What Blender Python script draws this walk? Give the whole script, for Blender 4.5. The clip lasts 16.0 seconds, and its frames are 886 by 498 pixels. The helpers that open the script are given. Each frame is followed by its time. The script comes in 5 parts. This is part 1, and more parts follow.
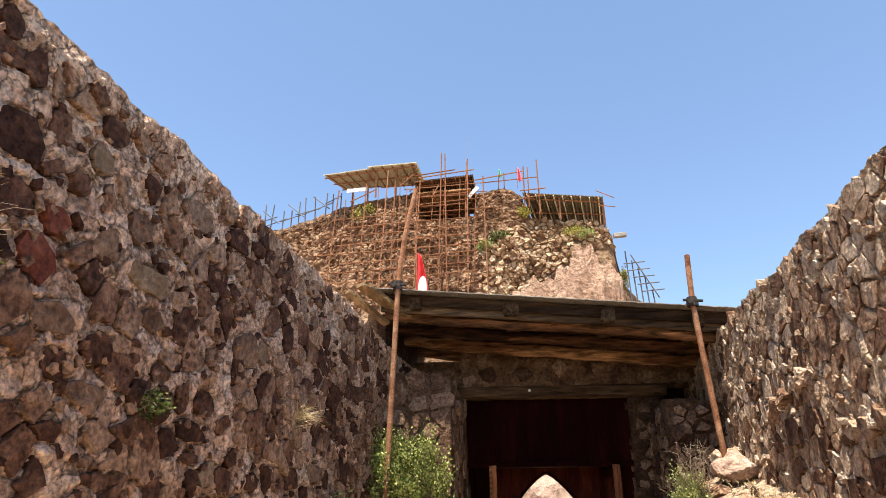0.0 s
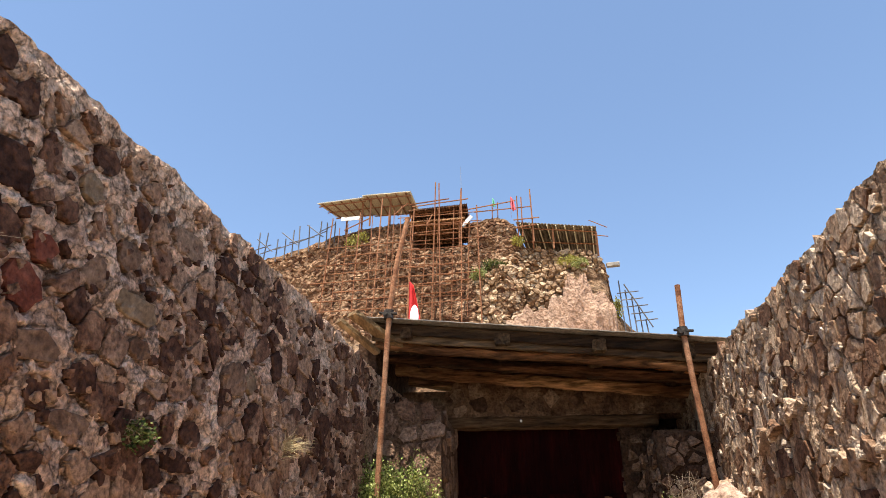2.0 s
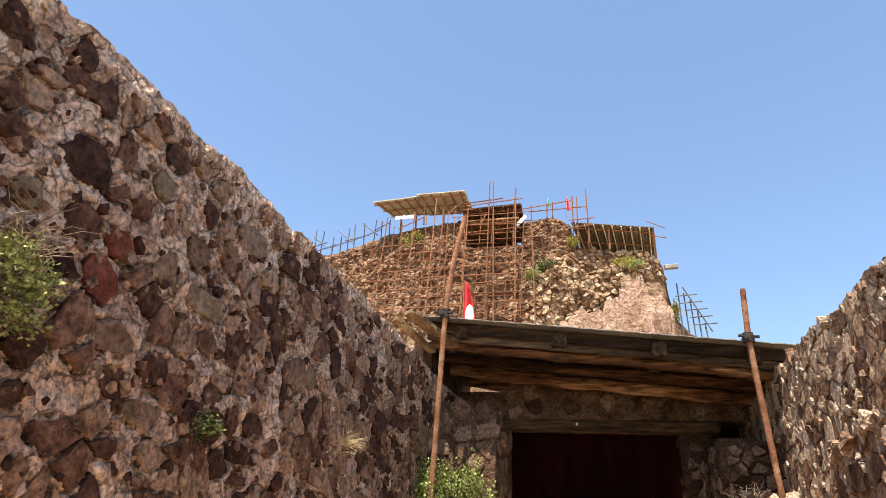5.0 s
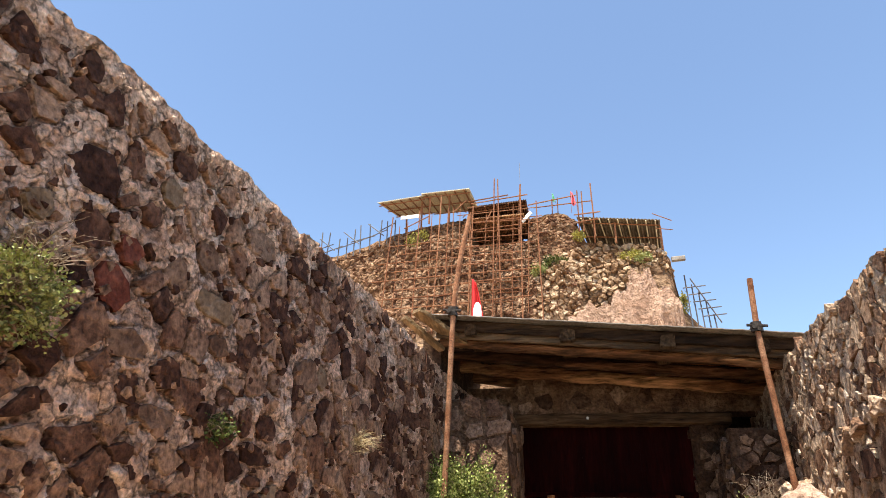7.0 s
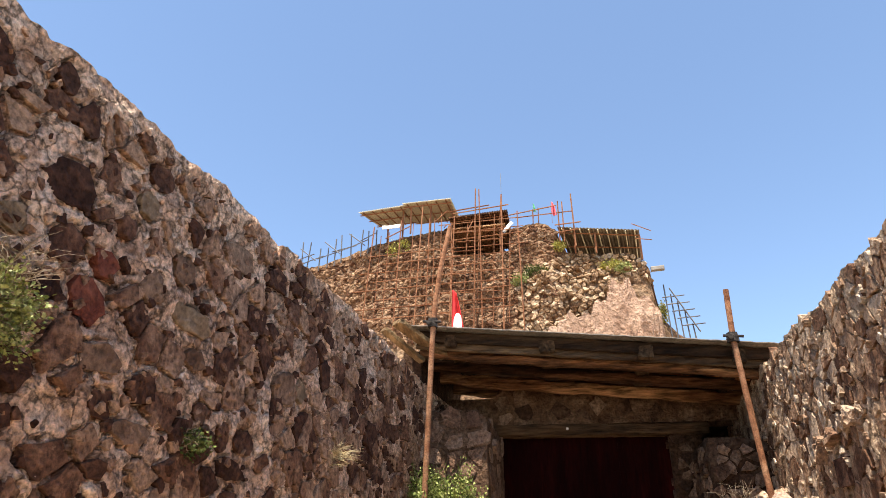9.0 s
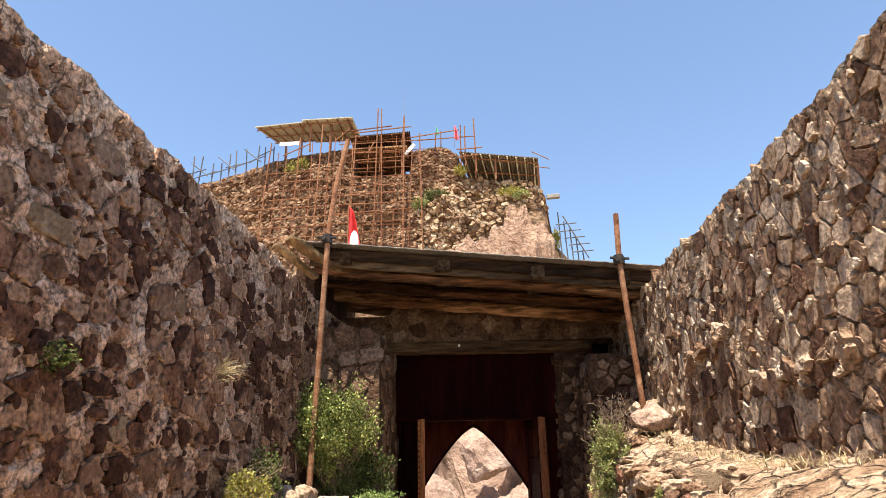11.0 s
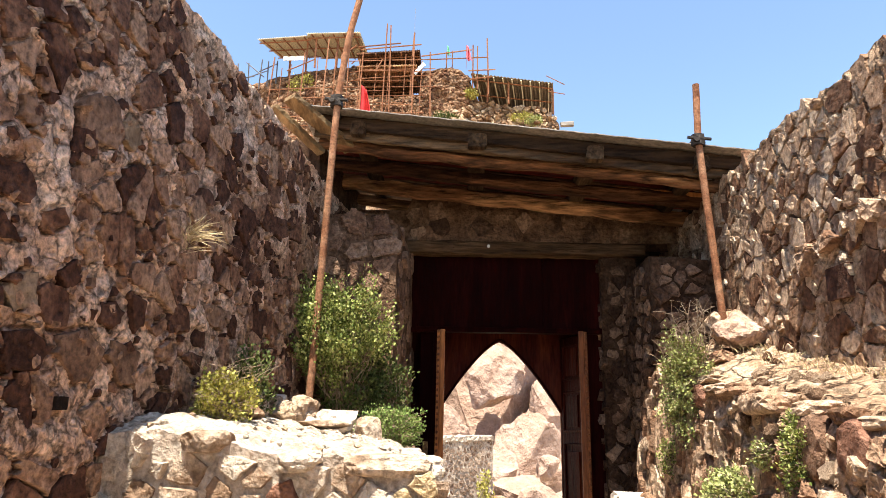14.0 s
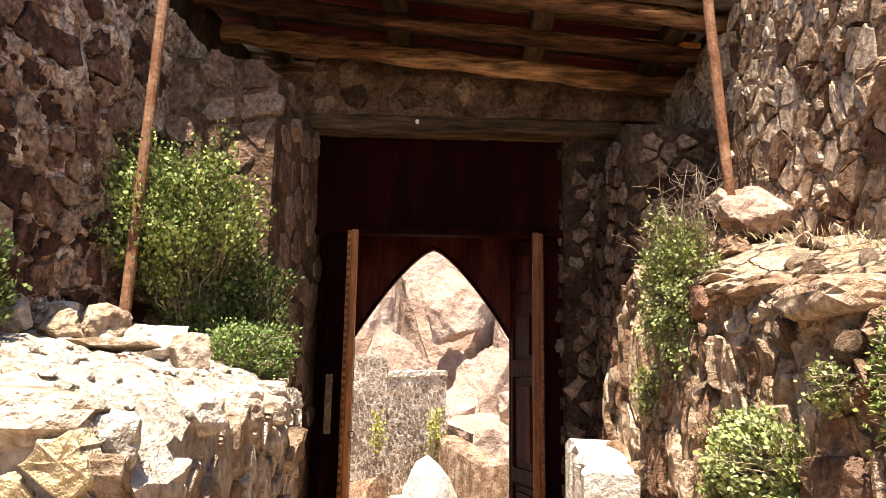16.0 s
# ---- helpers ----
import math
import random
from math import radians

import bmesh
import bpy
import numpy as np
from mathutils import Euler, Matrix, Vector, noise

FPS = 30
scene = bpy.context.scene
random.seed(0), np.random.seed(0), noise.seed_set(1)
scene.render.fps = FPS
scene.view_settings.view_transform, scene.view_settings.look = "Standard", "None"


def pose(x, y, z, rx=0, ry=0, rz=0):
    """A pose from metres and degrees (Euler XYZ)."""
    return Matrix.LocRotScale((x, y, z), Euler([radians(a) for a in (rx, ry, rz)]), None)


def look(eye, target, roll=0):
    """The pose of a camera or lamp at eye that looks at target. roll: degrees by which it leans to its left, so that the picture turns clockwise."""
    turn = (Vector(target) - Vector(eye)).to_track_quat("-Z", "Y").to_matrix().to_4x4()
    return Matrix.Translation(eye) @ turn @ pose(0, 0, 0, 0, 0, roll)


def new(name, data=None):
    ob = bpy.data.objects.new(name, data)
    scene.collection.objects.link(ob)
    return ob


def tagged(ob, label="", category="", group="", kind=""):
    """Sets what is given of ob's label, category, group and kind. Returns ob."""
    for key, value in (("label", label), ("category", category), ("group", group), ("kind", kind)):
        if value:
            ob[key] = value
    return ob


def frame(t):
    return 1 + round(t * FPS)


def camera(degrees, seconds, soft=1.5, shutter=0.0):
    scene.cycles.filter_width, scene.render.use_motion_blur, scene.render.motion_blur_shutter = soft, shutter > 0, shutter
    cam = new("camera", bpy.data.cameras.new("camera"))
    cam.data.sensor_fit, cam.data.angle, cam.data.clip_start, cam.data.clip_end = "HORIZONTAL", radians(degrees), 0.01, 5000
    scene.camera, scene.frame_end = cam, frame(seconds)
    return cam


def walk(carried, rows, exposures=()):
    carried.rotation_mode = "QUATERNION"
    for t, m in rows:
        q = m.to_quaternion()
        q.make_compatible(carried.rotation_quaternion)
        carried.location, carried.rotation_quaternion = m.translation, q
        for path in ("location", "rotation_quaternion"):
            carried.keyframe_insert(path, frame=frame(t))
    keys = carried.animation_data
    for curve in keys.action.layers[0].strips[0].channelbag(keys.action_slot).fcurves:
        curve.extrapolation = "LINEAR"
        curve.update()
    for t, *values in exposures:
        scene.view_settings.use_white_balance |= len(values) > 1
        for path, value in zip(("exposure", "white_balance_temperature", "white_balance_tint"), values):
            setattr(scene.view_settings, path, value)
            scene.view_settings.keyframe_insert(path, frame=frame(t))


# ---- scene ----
cam = camera(67.1, 16.0, 0.5)
PATH = [
    (0, (-0.172, -7.673, 1.176), (-0.419, -5.869, 2.002), 0.2),
    (0.5, (-0.161, -7.683, 1.177), (-0.41, -5.9, 2.047), 0.2),
    (1, (-0.148, -7.689, 1.169), (-0.417, -5.914, 2.051), -0.5),
    (1.5, (-0.142, -7.705, 1.177), (-0.362, -5.958, 2.125), 0.4),
    (2, (-0.143, -7.681, 1.173), (-0.368, -5.911, 2.077), 0.2),
    (2.5, (-0.157, -7.65, 1.17), (-0.399, -5.85, 2.007), 0.7),
    (3, (-0.16, -7.662, 1.173), (-0.508, -5.893, 2.037), 1.0),
    (3.5, (-0.159, -7.675, 1.172), (-0.488, -5.91, 2.052), 1.3),
    (4, (-0.171, -7.677, 1.181), (-0.527, -5.918, 2.065), 2.4),
    (6.5, (-0.185, -7.696, 1.17), (-0.593, -5.966, 2.084), 2.8),
    (7, (-0.176, -7.704, 1.165), (-0.576, -5.96, 2.058), 1.8),
    (7.5, (-0.171, -7.708, 1.167), (-0.525, -5.958, 2.067), 1.2),
    (8, (-0.164, -7.72, 1.17), (-0.519, -5.981, 2.092), 1.3),
    (10.3, (-0.144, -7.689, 1.178), (-0.405, -5.918, 2.071), -0.8),
    (10.5, (-0.133, -7.67, 1.175), (-0.357, -5.876, 2.029), -1.0),
    (11, (-0.144, -7.576, 1.171), (-0.204, -5.707, 1.882), -1.0),
    (11.5, (-0.243, -7.454, 1.188), (-0.228, -5.564, 1.843), -0.5),
    (12, (-0.387, -7.32, 1.192), (-0.349, -5.41, 1.781), 1.0),
    (12.5, (-0.446, -7.158, 1.134), (-0.498, -5.216, 1.612), 2.5),
    (13, (-0.403, -6.908, 1.135), (-0.507, -4.983, 1.668), 1.4),
    (13.5, (-0.405, -6.587, 1.118), (-0.488, -4.662, 1.652), 1.4),
    (14, (-0.44, -6.292, 1.127), (-0.508, -4.362, 1.649), 1.2),
    (14.5, (-0.342, -5.891, 1.076), (-0.394, -3.955, 1.573), 1.2),
    (15, (-0.223, -5.504, 1.082), (-0.232, -3.551, 1.513), 1.2),
    (15.5, (-0.212, -5.08, 1.081), (-0.201, -3.12, 1.476), 0.9),
    (16, (-0.047, -4.715, 1.074), (-0.034, -2.746, 1.425), 1.0),
]
walk(cam, [(t, look(eye, target, roll)) for t, eye, target, roll in PATH], [(0, 1.46, 6800, 7), (1, 1.42, 6800, 7), (1.5, 1.36, 6800, 7), (2, 1.34, 6800, 7), (2.6, 1.4, 6800, 7), (3.5, 1.46, 6800, 7), (8, 1.46, 6800, 7), (11, 1.44, 6800, 7), (12, 1.54, 6800, 7), (13, 1.64, 6800, 7), (14, 1.76, 6800, 7), (14.5, 1.82, 6800, 7), (15.2, 1.84, 6800, 7), (16, 1.85, 6800, 7)])

# ---- light ----
SUN_TO = Vector((-0.078, -0.28, 0.95)).normalized()
sun = new("sun", bpy.data.lights.new("sun", "SUN"))
sun.data.energy, sun.data.angle, sun.data.color = 5.0, radians(0.53), (1.0, 0.955, 0.89)
sun.matrix_world = look(SUN_TO * 50, (0, 0, 0))
world = bpy.data.worlds.new("world")
scene.world = world
world.use_nodes = True
wt = world.node_tree
sky = wt.nodes.new("ShaderNodeTexSky")
sky.sky_type, sky.sun_disc = "NISHITA", False
sky.sun_elevation = math.asin(SUN_TO.z)
sky.sun_rotation = math.atan2(SUN_TO.x, SUN_TO.y)
sky.air_density, sky.dust_density, sky.ozone_density, sky.altitude = 1.0, 0.6, 0.6, 1600
wt.links.new(sky.outputs["Color"], wt.nodes["Background"].inputs["Color"])
wt.nodes["Background"].inputs["Strength"].default_value = 0.115


# ---- materials ----
def material(name, colours, scale=6.0, rough=0.9, bump=0.35, fine=40.0, spread=0.0, metal=0.0, island=False, stretch=(1, 1, 1), detail=0.5, crack=0.0, gloss=None):
    """Mottled surface: two colours or more by a broad noise, a finer grain over them, a shift of value for each piece."""
    m = bpy.data.materials.new(name)
    m.use_nodes = True
    t = m.node_tree
    n, link = t.nodes, t.links.new
    bsdf = n["Principled BSDF"]
    bsdf.inputs["Roughness"].default_value, bsdf.inputs["Metallic"].default_value = rough, metal
    bsdf.inputs["Specular IOR Level"].default_value = gloss if gloss is not None else 0.12 if rough > 0.7 else 0.22
    co = n.new("ShaderNodeTexCoord")
    mp = n.new("ShaderNodeMapping")
    mp.inputs["Scale"].default_value = stretch
    link(co.outputs["Object"], mp.inputs["Vector"])
    big, small = n.new("ShaderNodeTexNoise"), n.new("ShaderNodeTexNoise")
    for q, s, d in ((big, scale, 6), (small, fine, 5)):
        q.inputs["Scale"].default_value, q.inputs["Detail"].default_value, q.inputs["Roughness"].default_value = s, d, 0.62
        link(mp.outputs["Vector"], q.inputs["Vector"])
    ramp = n.new("ShaderNodeValToRGB")
    els = ramp.color_ramp.elements
    while len(els) < len(colours):
        els.new(0.5)
    for i, c in enumerate(colours):
        els[i].position = 0.3 + 0.4 * i / max(1, len(colours) - 1)
        els[i].color = (*c, 1)
    fac = big.outputs["Fac"]
    if spread:
        ident = n.new("ShaderNodeNewGeometry") if island else n.new("ShaderNodeObjectInfo")
        off = n.new("ShaderNodeMath")
        off.operation = "MULTIPLY_ADD"
        link(ident.outputs["Random Per Island" if island else "Random"], off.inputs[0])
        off.inputs[1].default_value, off.inputs[2].default_value = spread, -spread / 2
        add = n.new("ShaderNodeMath")
        add.operation = "ADD"
        link(fac, add.inputs[0])
        link(off.outputs[0], add.inputs[1])
        fac = add.outputs[0]
    link(fac, ramp.inputs["Fac"])
    grain = n.new("ShaderNodeMapRange")
    grain.inputs["From Min"].default_value, grain.inputs["From Max"].default_value = 0.3, 0.7
    grain.inputs["To Min"].default_value, grain.inputs["To Max"].default_value = 1 - detail, 1 + detail * 0.6
    link(small.outputs["Fac"], grain.inputs["Value"])
    mul = n.new("ShaderNodeMix")
    mul.data_type, mul.blend_type = "RGBA", "MULTIPLY"
    mul.inputs["Factor"].default_value = 1.0
    link(ramp.outputs["Color"], mul.inputs["A"])
    link(grain.outputs["Result"], mul.inputs["B"])
    link(mul.outputs["Result"], bsdf.inputs["Base Color"])
    height = small.outputs["Fac"]
    mix = n.new("ShaderNodeMath")
    mix.operation = "MULTIPLY_ADD"
    link(big.outputs["Fac"], mix.inputs[0])
    mix.inputs[1].default_value = 1.6
    link(height, mix.inputs[2])
    height = mix.outputs[0]
    if crack:
        vor = n.new("ShaderNodeTexVoronoi")
        vor.feature = "DISTANCE_TO_EDGE"
        vor.inputs["Scale"].default_value = crack
        warp = n.new("ShaderNodeMix")
        warp.data_type, warp.blend_type = "RGBA", "LINEAR_LIGHT"
        warp.inputs["Factor"].default_value = 0.12
        link(mp.outputs["Vector"], warp.inputs["A"])
        link(big.outputs["Color"], warp.inputs["B"])
        link(warp.outputs["Result"], vor.inputs["Vector"])
        edge = n.new("ShaderNodeMapRange")
        edge.inputs["From Max"].default_value = 0.05
        link(vor.outputs["Distance"], edge.inputs["Value"])
        more = n.new("ShaderNodeMath")
        more.operation = "MULTIPLY_ADD"
        link(edge.outputs["Result"], more.inputs[0])
        more.inputs[1].default_value = 1.1
        # Darkens the base colour along the crack lines.
        crack_tone = n.new("ShaderNodeMapRange")
        crack_tone.inputs["To Min"].default_value, crack_tone.inputs["To Max"].default_value = 0.65, 1.0
        link(edge.outputs["Result"], crack_tone.inputs["Value"])
        crack_mix = n.new("ShaderNodeMix")
        crack_mix.data_type, crack_mix.blend_type = "RGBA", "MULTIPLY"
        crack_mix.inputs["Factor"].default_value = 1.0
        link(mul.outputs["Result"], crack_mix.inputs["A"])
        link(crack_tone.outputs["Result"], crack_mix.inputs["B"])
        link(crack_mix.outputs["Result"], bsdf.inputs["Base Color"])
        link(height, more.inputs[2])
        height = more.outputs[0]
    bp = n.new("ShaderNodeBump")
    bp.inputs["Strength"].default_value, bp.inputs["Distance"].default_value = bump, 1.3 / fine
    link(height, bp.inputs["Height"])
    link(bp.outputs["Normal"], bsdf.inputs["Normal"])
    return m


MORTAR = material("mortar", [(0.37, 0.205, 0.13), (0.73, 0.485, 0.345), (0.86, 0.65, 0.505)], 6.5, 0.95, 1.0, 40, crack=9, detail=0.75)
WALLSTONE = material("dark_wall_stone", [(0.085, 0.037, 0.023), (0.185, 0.089, 0.054), (0.29, 0.158, 0.098), (0.42, 0.255, 0.165)], 6, 0.85, 0.9, 34, 0.62, detail=0.75)
WALLSTONE_REST = material("dark_rubble_stone", [(0.085, 0.037, 0.023), (0.185, 0.089, 0.054), (0.29, 0.158, 0.098), (0.42, 0.255, 0.165)], 6, 0.85, 0.9, 34, 0.62, island=True, detail=0.75)
MORTAR_R = material("ochre_mortar", [(0.28, 0.15, 0.085), (0.54, 0.36, 0.228), (0.72, 0.53, 0.375)], 5, 0.95, 1.0, 32, crack=9, detail=0.55)
STONE_R = material("ochre_wall_stone", [(0.16, 0.078, 0.044), (0.31, 0.178, 0.106), (0.44, 0.28, 0.174), (0.56, 0.39, 0.265)], 6, 0.9, 0.9, 34, 0.62, detail=0.65)
STONE_R_REST = material("ochre_rubble_stone", [(0.16, 0.078, 0.044), (0.31, 0.178, 0.106), (0.44, 0.28, 0.174), (0.56, 0.39, 0.265)], 6, 0.9, 0.9, 34, 0.62, island=True, detail=0.65)
PALE = material("pale_rubble_stone", [(0.20, 0.11, 0.065), (0.36, 0.236, 0.152), (0.49, 0.355, 0.248), (0.44, 0.31, 0.20)], 6, 0.92, 0.9, 30, 0.45, detail=0.6)
GRAVEL = material("lime_gravel", [(0.34, 0.255, 0.18), (0.50, 0.41, 0.32), (0.64, 0.565, 0.475)], 9, 0.95, 1.0, 46, detail=0.6)
BANK = material("bank_earth", [(0.20, 0.108, 0.063), (0.40, 0.26, 0.165), (0.56, 0.41, 0.29)], 3.5, 0.95, 1.0, 26, crack=5, detail=0.6)
# Ground tone raised to bounce extra fill light onto the left wall.
GROUND = material("dry_ground", [(0.34, 0.24, 0.16), (0.47, 0.355, 0.25), (0.55, 0.43, 0.315)], 0.6, 0.95, 0.6, 14)
LEDGESTONE = material("bleached_ledge_stone", [(0.26, 0.165, 0.105), (0.42, 0.30, 0.21), (0.55, 0.43, 0.325), (0.60, 0.50, 0.40)], 6, 0.92, 0.9, 30, 0.4, detail=0.55)
YELLOWSTONE = material("yellow_ochre_stone", [(0.36, 0.235, 0.12), (0.52, 0.385, 0.22), (0.62, 0.50, 0.34)], 7, 0.92, 0.9, 30, detail=0.5)
ROSEROCK = material("pinkish_tan_rock", [(0.30, 0.18, 0.125), (0.42, 0.275, 0.20), (0.52, 0.365, 0.28)], 6, 0.92, 0.9, 30, 0.2, detail=0.45)
REDDISH = material("reddish_block_stone", [(0.16, 0.072, 0.045), (0.28, 0.14, 0.092), (0.40, 0.235, 0.165)], 6, 0.92, 1.0, 30, 0.3, detail=0.5)
BANKSTONE = material("broken_tan_stone", [(0.20, 0.105, 0.062), (0.39, 0.242, 0.152), (0.56, 0.395, 0.272)], 6, 0.92, 1.0, 30, 0.5, detail=0.6)
LIMEROCK = material("pale_lime_rock", [(0.44, 0.33, 0.25), (0.58, 0.475, 0.385), (0.68, 0.595, 0.505)], 6, 0.92, 0.9, 30, 0.3, detail=0.4)
CLIFF = material("tan_cliff_rock", [(0.26, 0.16, 0.112), (0.37, 0.247, 0.183), (0.44, 0.315, 0.245)], 0.7, 0.95, 0.6, 5, detail=0.25)
CONE = material("smooth_outcrop_rock", [(0.24, 0.135, 0.088), (0.36, 0.225, 0.155), (0.44, 0.30, 0.215)], 0.5, 0.95, 0.9, 4, detail=0.35)
HILL = material("hill_earth", [(0.12, 0.064, 0.034), (0.21, 0.125, 0.073), (0.30, 0.195, 0.12)], 0.9, 0.95, 1.0, 6)
HILLSTONE = material("castle_masonry_stone", [(0.11, 0.05, 0.027), (0.23, 0.125, 0.07), (0.37, 0.23, 0.14)], 1.1, 0.92, 0.8, 7, 0.5, island=True)
HILLPALE = material("bleached_rock", [(0.24, 0.14, 0.078), (0.40, 0.265, 0.16), (0.55, 0.405, 0.27)], 1.1, 0.92, 0.8, 6, 0.5, island=True)
RUST = material("rusty_pole", [(0.12, 0.044, 0.02), (0.235, 0.10, 0.05), (0.35, 0.18, 0.10)], 9, 0.8, 0.3, 60, 0.2, 0.1)
GREYPOLE = material("dull_grey_pole", [(0.10, 0.10, 0.11), (0.18, 0.17, 0.17)], 5, 0.7, 0.2, 40, 0.3, 0.3)
OLDWOOD = material("weathered_wood", [(0.024, 0.0125, 0.007), (0.062, 0.035, 0.019), (0.15, 0.094, 0.053)], 5, 0.85, 1.0, 26, 0.3, stretch=(0.12, 1, 1), detail=0.8)
OLDWOOD_Y = material("weathered_plank_wood", [(0.09, 0.05, 0.022), (0.17, 0.105, 0.052), (0.25, 0.17, 0.09)], 6, 0.85, 0.7, 26, 0.3, stretch=(1, 0.12, 1))
# Deck board colour carries the shade on the roof's underside.
DECKWOOD = material("underside_shade_wood", [(0.018, 0.009, 0.005), (0.055, 0.027, 0.014), (0.14, 0.076, 0.04)], 4, 0.85, 1.0, 22, 0.4, stretch=(0.15, 1, 1), detail=0.9)
# The ramp's light end paints orange highlights along the roof logs.
LOG = material("old_log_wood", [(0.045, 0.019, 0.01), (0.20, 0.092, 0.043), (0.50, 0.28, 0.14)], 4, 0.85, 1.0, 22, 0.3, stretch=(0.15, 1, 1), detail=0.9)
# Red wood taken almost to black to hold the shade under the roof.
REDWOOD = material("shade_dark_red_varnished_wood", [(0.005, 0.0004, 0.0003), (0.012, 0.0009, 0.0006), (0.028, 0.003, 0.002)], 4, 0.7, 0.25, 34, 0.1, stretch=(1, 1, 0.15), gloss=0.03)
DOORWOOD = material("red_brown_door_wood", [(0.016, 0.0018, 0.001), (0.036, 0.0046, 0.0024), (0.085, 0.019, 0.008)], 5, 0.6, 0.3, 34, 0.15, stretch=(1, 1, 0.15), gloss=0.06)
EDGEWOOD = material("brown_door_edge_wood", [(0.10, 0.028, 0.009), (0.19, 0.062, 0.02), (0.30, 0.115, 0.04)], 6, 0.55, 0.3, 34, stretch=(1, 1, 0.15))
STRIPWOOD = material("orange_door_edge_wood", [(0.24, 0.075, 0.02), (0.42, 0.155, 0.045), (0.50, 0.22, 0.075)], 6, 0.55, 0.3, 34, stretch=(1, 1, 0.15))
# Near-black for the light-blocking panels behind the gate.
DARKIN = material("blocker_black", [(0.02, 0.012, 0.009), (0.05, 0.033, 0.024)], 4, 0.95, 0.7, 28)
SHEET = material("cream_roof_sheet", [(0.50, 0.44, 0.30), (0.64, 0.57, 0.41)], 0.8, 0.6, 0.1, 8)
# Brown for the shed roof seen from below, its shade painted in.
SHEDSHEET = material("shaded_brown_sheet", [(0.10, 0.075, 0.05), (0.17, 0.13, 0.085)], 0.8, 0.7, 0.1, 8)
TIN = material("grey_tin_sheet", [(0.20, 0.17, 0.14), (0.33, 0.29, 0.25)], 3, 0.6, 0.2, 30, metal=0.4)
WHITE = material("white_sheet", [(0.72, 0.71, 0.68), (0.80, 0.79, 0.77)], 3, 0.7, 0.1, 20)
REDCLOTH = material("red_cloth", [(0.52, 0.03, 0.03), (0.66, 0.05, 0.05)], 6, 0.8, 0.15, 60)
PINKCLOTH = material("faded_red_cloth", [(0.70, 0.12, 0.16), (0.80, 0.22, 0.26)], 6, 0.8, 0.1, 30)
GREENCLOTH = material("green_cloth", [(0.12, 0.42, 0.25), (0.2, 0.5, 0.33)], 6, 0.8, 0.1, 30)
LEAF = material("bush_leaf", [(0.085, 0.11, 0.022), (0.22, 0.25, 0.06), (0.42, 0.43, 0.15)], 14, 0.75, 0.1, 60, 0.6, island=True)
LEAF_Y = material("yellow_shrub_leaf", [(0.20, 0.19, 0.035), (0.36, 0.32, 0.065), (0.46, 0.41, 0.13)], 14, 0.75, 0.1, 60, 0.5, island=True)
# Darker copy of the bush leaf, with shade put into its colour.
LEAF_D = material("shade_toned_leaf", [(0.04, 0.055, 0.014), (0.085, 0.105, 0.028), (0.15, 0.17, 0.05)], 14, 0.75, 0.1, 60, 0.5, island=True)
LEAF_G = material("fresh_grass_leaf", [(0.11, 0.165, 0.04), (0.19, 0.255, 0.07), (0.28, 0.34, 0.11)], 14, 0.75, 0.1, 60, 0.5, island=True)
LEAF_P = material("grey_green_leaf", [(0.16, 0.18, 0.05), (0.29, 0.31, 0.095), (0.40, 0.40, 0.17)], 14, 0.65, 0.1, 60, 0.5, island=True)
TWIG = material("dry_twig", [(0.20, 0.135, 0.085), (0.36, 0.27, 0.19)], 12, 0.9, 0.2, 60, 0.3, island=True)
STRAW = material("dry_straw", [(0.42, 0.30, 0.15), (0.58, 0.44, 0.24), (0.66, 0.53, 0.33)], 10, 0.9, 0.1, 60, 0.4, island=True)
FARMORTAR = material("grey_lime_mortar", [(0.30, 0.225, 0.165), (0.46, 0.365, 0.285), (0.56, 0.465, 0.375)], 5, 0.95, 0.8, 30, detail=0.5)
FARSTONE = material("grey_brown_chip_stone", [(0.17, 0.105, 0.07), (0.28, 0.19, 0.135), (0.38, 0.28, 0.205)], 6, 0.92, 0.8, 30, 0.5, detail=0.5)
# Pier and lintel mortars: the roof's shade is worked into both tones.
LIMEPIER = material("roof_shade_mortar", [(0.058, 0.029, 0.016), (0.14, 0.078, 0.046), (0.25, 0.155, 0.10)], 5, 0.95, 1.0, 30, detail=0.6)
PIERMORTAR = material("deep_shade_mortar", [(0.03, 0.014, 0.008), (0.07, 0.037, 0.021), (0.14, 0.082, 0.05)], 4, 0.95, 1.0, 30, detail=0.7)
DARKSTONE = material("dark_basalt_stone", [(0.05, 0.021, 0.013), (0.115, 0.052, 0.032), (0.20, 0.10, 0.063)], 7, 0.85, 0.9, 34, 0.35, detail=0.7)
BROWNSTONE = material("brown_wall_stone", [(0.13, 0.068, 0.042), (0.25, 0.145, 0.092), (0.34, 0.215, 0.145)], 6, 0.88, 0.9, 34, 0.3, detail=0.6)
PALE_REST = material("pale_chip_stone", [(0.30, 0.18, 0.11), (0.46, 0.32, 0.215), (0.60, 0.46, 0.34)], 6, 0.92, 0.9, 30, 0.5, island=True, detail=0.5)
REDSTONE = material("red_wall_stone", [(0.13, 0.032, 0.02), (0.22, 0.066, 0.04), (0.3, 0.11, 0.07)], 9, 0.9, 0.8, 34)
TANSTONE = material("tan_wall_stone", [(0.20, 0.12, 0.065), (0.34, 0.24, 0.16)], 6, 0.9, 0.8, 34)
REDBOARD = material("red_painted_board", [(0.07, 0.007, 0.005), (0.14, 0.017, 0.011), (0.22, 0.055, 0.032)], 5, 0.8, 0.5, 26, 0.2, stretch=(0.15, 1, 1), detail=0.7)
